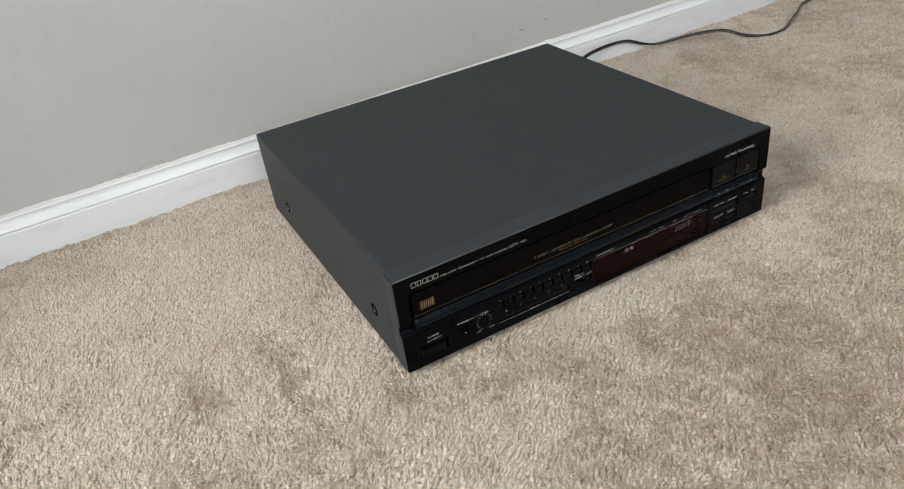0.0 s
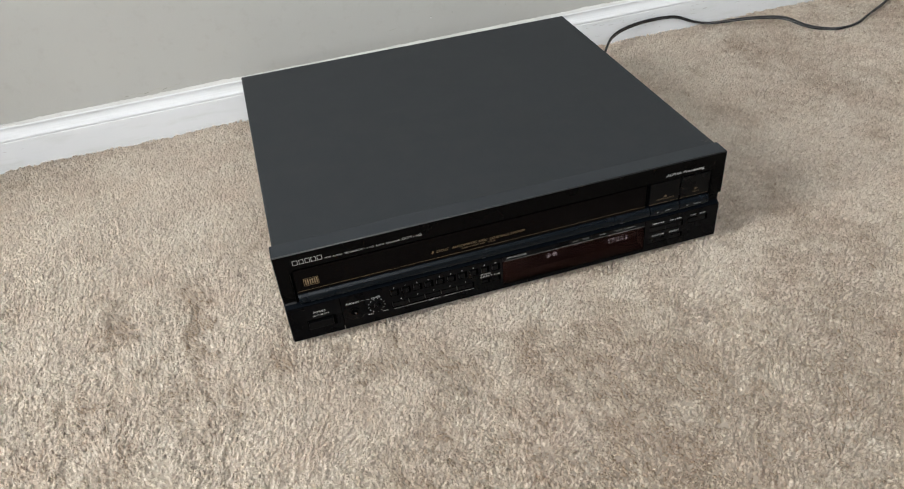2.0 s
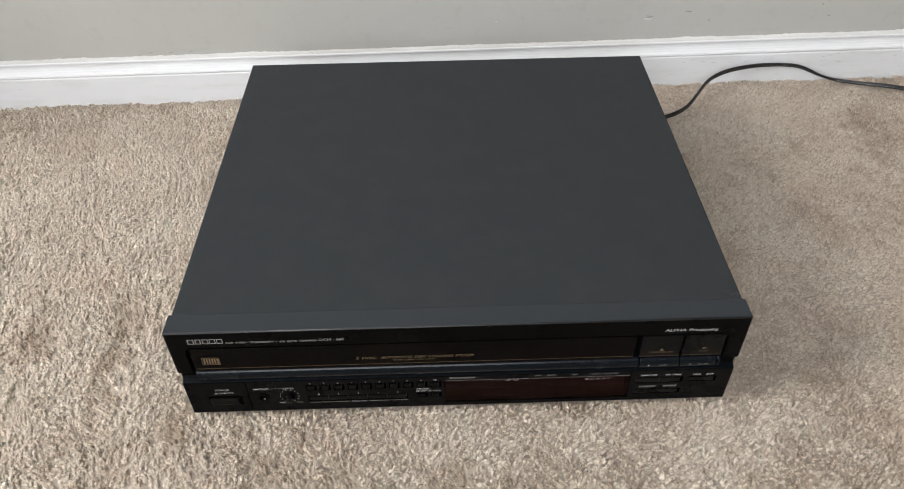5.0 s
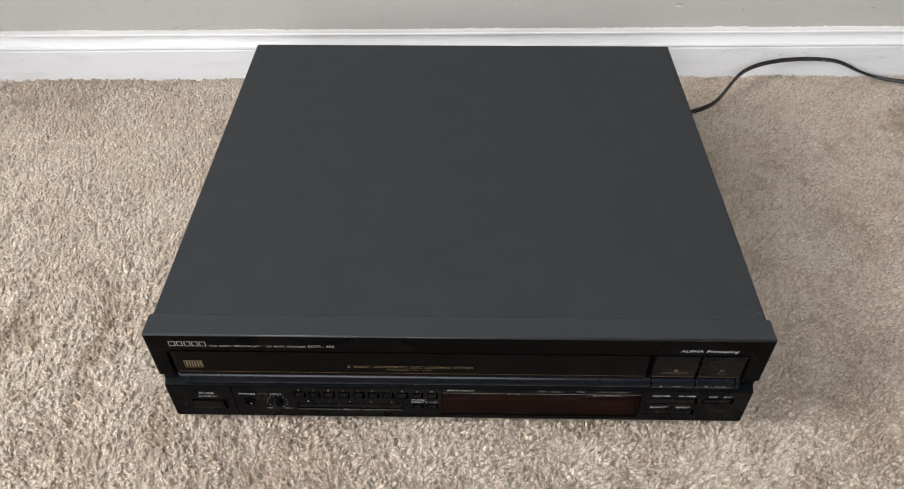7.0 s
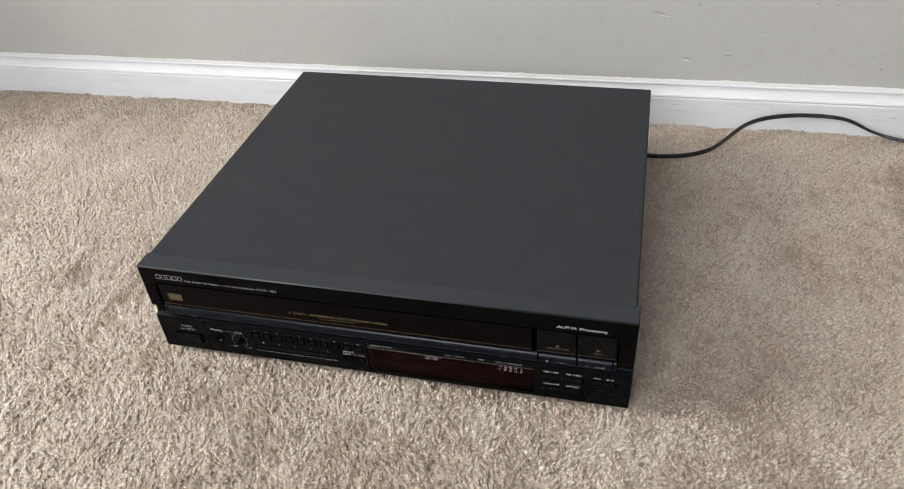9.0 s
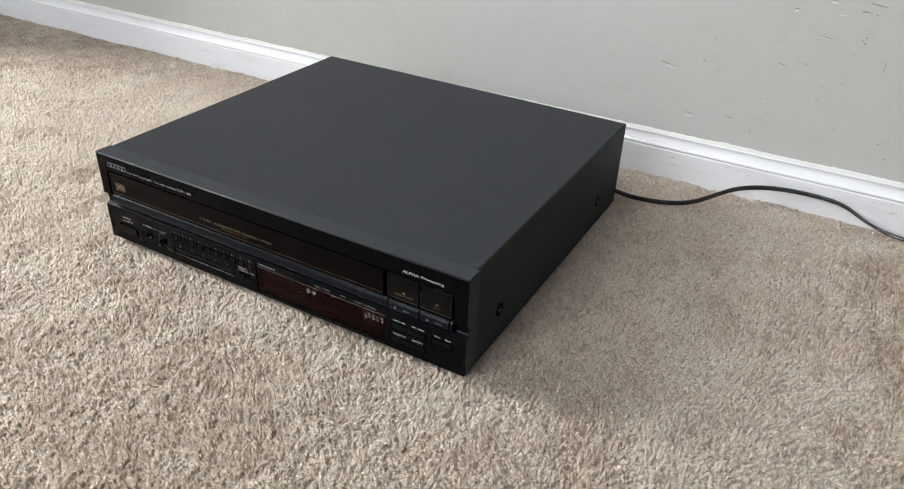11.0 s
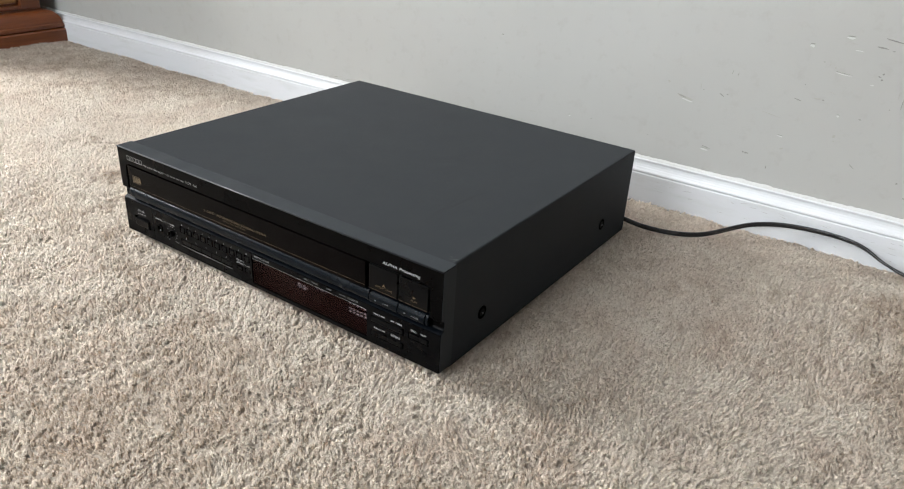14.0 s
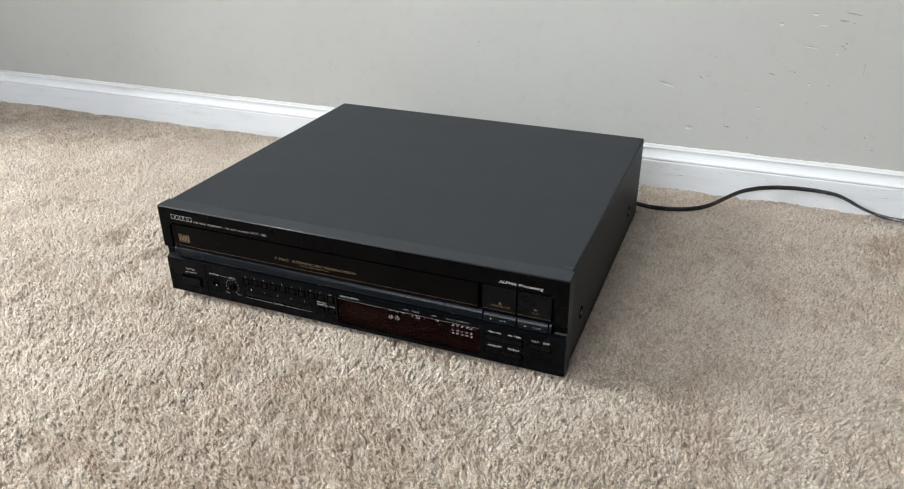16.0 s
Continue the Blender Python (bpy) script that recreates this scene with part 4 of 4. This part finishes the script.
def carpet_pile():
    rng = np.random.default_rng(5)
    zones = [(-0.60, 0.60, -0.345, 0.512, 0.0026), (-1.16, -0.60, 0.0, 0.500, 0.0030), (0.60, 1.25, 0.0, 0.530, 0.0034)]
    px, py, size = [], [], []
    for x0, x1, y0, y1, s in zones:
        gx, gy = np.meshgrid(np.arange(x0, x1, s), np.arange(y0, y1, s * 0.9))
        gx = gx + (np.arange(gx.shape[0]) % 2)[:, None] * s / 2
        px.append((gx + rng.normal(0, s * 0.2, gx.shape)).ravel())
        py.append((gy + rng.normal(0, s * 0.2, gy.shape)).ravel())
        size.append(np.full(gx.size, s))
    px, py, size = map(np.concatenate, (px, py, size))
    keep = ~((abs(px) < 0.190) & (py > 0.024) & (py < 0.365)) & (py < 0.5035 + 0.0204 * px) & ~((px < -1.148) & (py < 0.485))
    # the near corners of the pile are cut off: nothing is laid there
    keep &= (py > np.minimum(-0.57 - 1.02 * px, 0.0 - 0.6 * (px + 0.6))) & (py > np.minimum(-0.64 + 1.18 * px, -0.06 + 0.65 * (px - 0.47))) & (py > -0.34)
    px, py, size = px[keep], py[keep], size[keep]
    n = len(px)

    def field(freq, seed, at=None):
        """Smooth random field from a sum of waves, at the yarn ends or at other points."""
        r = np.random.default_rng(seed)
        x, y = at or (px, py)
        out = np.zeros(x.shape)
        for _ in range(14):
            a, ph = r.uniform(0, 2 * np.pi), r.uniform(0, 2 * np.pi)
            f = freq * r.uniform(0.5, 1.8)
            out += np.sin((x * np.cos(a) + y * np.sin(a)) * f * 2 * np.pi + ph)
        return out / np.sqrt(7)
    # ragged edges for the turned patches
    qx = px + 0.007 * field(22, 31) + 0.003 * field(60, 32)
    qy = py + 0.007 * field(22, 33) + 0.003 * field(60, 34)
    # the clip term paints the pile lighter towards the window side
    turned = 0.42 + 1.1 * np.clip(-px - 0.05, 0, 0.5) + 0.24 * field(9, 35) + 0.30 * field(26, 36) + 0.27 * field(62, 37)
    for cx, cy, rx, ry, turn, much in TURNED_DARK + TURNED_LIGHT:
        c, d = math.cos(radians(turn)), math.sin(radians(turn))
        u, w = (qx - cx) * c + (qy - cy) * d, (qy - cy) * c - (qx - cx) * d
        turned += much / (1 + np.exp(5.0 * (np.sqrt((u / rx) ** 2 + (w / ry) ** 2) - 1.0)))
    # the cabinet's soft shadow along the wall, painted in as darker pile
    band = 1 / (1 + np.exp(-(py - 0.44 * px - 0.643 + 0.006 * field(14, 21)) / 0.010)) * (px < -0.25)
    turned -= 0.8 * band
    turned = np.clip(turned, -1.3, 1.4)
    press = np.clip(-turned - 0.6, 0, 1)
    nap_dark = np.clip(0.42 - 0.36 * turned, 0, 1)
    nap_x = 0.8 * (turned - 0.4) + 0.25 * field(11, 2) + 0.3 * field(34, 8) + 0.26 * field(140, 13)
    nap_y = 0.25 * field(11, 4) + 0.3 * field(34, 9) + 0.26 * field(140, 14)
    lift = -0.0007 * press + 0.0005 * field(5, 6) + 0.0004 * field(16, 7) + 0.0003 * field(45, 10) + 0.0006 * field(120, 12)
    near_wall = np.clip((py - 0.40) / 0.10, 0, 1)
    tip = np.minimum(-0.0014 - 0.0050 * near_wall + lift + rng.normal(0, 1, n) * np.where(size > 0.003, 0.0003, 0.0007), 0.003)
    under = (abs(px) < 0.222) & (py > -0.006) & (py < 0.392)
    tip = np.where(under, np.minimum(tip + 0.001, 0.0040), tip)
    lean = 0.0038
    tx = px + lean * nap_x + rng.normal(0, 0.0011, n)
    ty = py + lean * nap_y + rng.normal(0, 0.0011, n)
    wide = size * rng.uniform(0.58, 0.86, n)
    base_z = np.full(n, FLOOR - 0.0005)
    # each yarn end: a leaning, flattened strand of fibres that narrows to a blunt tip, and some loose ends
    SIDES, ENDS = 4, 5
    ang = rng.uniform(0, 2 * np.pi, n)[:, None] + np.arange(SIDES)[None] * 2 * np.pi / SIDES
    twist = rng.uniform(0.2, 0.7, n)[:, None]
    way, flat = rng.uniform(0, np.pi, n)[:, None], rng.uniform(0.5, 0.9, n)[:, None]
    verts = np.zeros((n, SIDES * 2 + 1 + ENDS * 3, 3), np.float32)
    for lev, (u, rad) in enumerate(((0.60, 1.24), (0.91, 0.82))):
        cx, cy, cz = px + (tx - px) * u, py + (ty - py) * u, base_z + (tip - base_z) * u
        rr = wide[:, None] * rad * rng.uniform(0.62, 1.38, (n, SIDES))
        a = ang + twist * lev
        sl = slice(lev * SIDES, (lev + 1) * SIDES)
        e, f = rr * np.cos(a), rr * np.sin(a) * flat
        verts[:, sl, 0] = cx[:, None] + e * np.cos(way) - f * np.sin(way)
        verts[:, sl, 1] = cy[:, None] + e * np.sin(way) + f * np.cos(way)
        verts[:, sl, 2] = cz[:, None] + rng.normal(0, 0.0003, (n, SIDES))
    verts[:, 2 * SIDES] = np.stack([tx, ty, tip], 1)
    for k in range(ENDS):
        a = rng.uniform(0, 2 * np.pi, n)
        d = np.stack([np.cos(a), np.sin(a)], 1) * rng.uniform(0.4, 1.3, n)[:, None] * wide[:, None]
        spin = a + rng.uniform(0.8, 2.4, n)
        cross = np.stack([np.cos(spin), np.sin(spin)], 1) * rng.uniform(0.00016, 0.00034, n)[:, None]
        foot = np.stack([px + (tx - px) * 0.6, py + (ty - py) * 0.6], 1) + d * 0.5
        top = np.stack([tx, ty], 1) + d * 1.1
        zf = base_z + (tip - base_z) * 0.6
        zt = tip + rng.uniform(-0.0006, 0.0013, n)
        o = 2 * SIDES + 1 + 3 * k
        verts[:, o] = np.column_stack([foot, zf])
        verts[:, o + 1] = np.column_stack([top + cross, zt])
        verts[:, o + 2] = np.column_stack([top - cross, zt])
    tri = []
    for i in range(SIDES):
        j = (i + 1) % SIDES
        tri += [(i, j, SIDES + j), (i, SIDES + j, SIDES + i), (SIDES + i, SIDES + j, 2 * SIDES)]
    tri += [(2 * SIDES + 1 + 3 * k, 2 * SIDES + 2 + 3 * k, 2 * SIDES + 3 + 3 * k) for k in range(ENDS)]
    tri = np.array(tri)
    faces = (tri[None] + (np.arange(n) * verts.shape[1])[:, None, None]).reshape(-1, 3)
    # the dense felt of fibres between the yarn ends
    spots = verts.reshape(-1, 3)
    for x0, x1, y0, y1, s in zones:
        gx, gy = np.meshgrid(np.arange(x0, x1 + 0.005, 0.01), np.arange(y0, y1 + 0.005, 0.01))
        gy = np.minimum(gy, 0.500 + 0.0204 * gx)
        gz = -0.0039 - 0.0045 * np.clip((gy - 0.40) / 0.10, 0, 1) + 0.0005 * field(5, 6, (gx, gy)) + 0.0004 * field(16, 7, (gx, gy))
        h, w = gx.shape
        i, k = np.meshgrid(np.arange(h - 1), np.arange(w - 1), indexing="ij")
        mx, my = gx[i, k] + 0.005, gy[i, k] + 0.005
        ok = ~((abs(mx) < 0.195) & (my > 0.018) & (my < 0.372)) & ~((mx < -1.143) & (my < 0.49))
        a = (i * w + k)[ok] + len(spots)
        faces = np.concatenate([faces, np.stack([a, a + 1, a + w + 1], 1), np.stack([a, a + w + 1, a + w], 1)])
        spots = np.concatenate([spots, np.stack([gx, gy, gz], -1).reshape(-1, 3).astype(np.float32)])
    me = bpy.data.meshes.new("carpet_pile")
    me.vertices.add(len(spots))
    me.vertices.foreach_set("co", spots.ravel())
    me.loops.add(faces.size)
    me.loops.foreach_set("vertex_index", faces.ravel().astype(np.int32))
    me.polygons.add(len(faces))
    me.polygons.foreach_set("loop_start", np.arange(0, faces.size, 3, dtype=np.int32))
    me.polygons.foreach_set("use_smooth", np.ones(len(faces), bool))
    me.update(calc_edges=True)
    # painted nap tone for each yarn; felt kept pale to lift the shaded gaps
    nap_shade = np.full(len(spots), 0.1, np.float32)
    nap_shade[:n * verts.shape[1]] = np.repeat(np.clip(nap_dark + rng.normal(0, 0.19, n), 0, 1), verts.shape[1])
    me.attributes.new("nap_shade", "FLOAT", "POINT").data.foreach_set("value", nap_shade)
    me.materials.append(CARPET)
    return tagged(new("carpet_pile", me), "beige cut-pile carpet tufts with nap light and shade painted as tone", "carpet", kind="stuff")


carpet_pile()
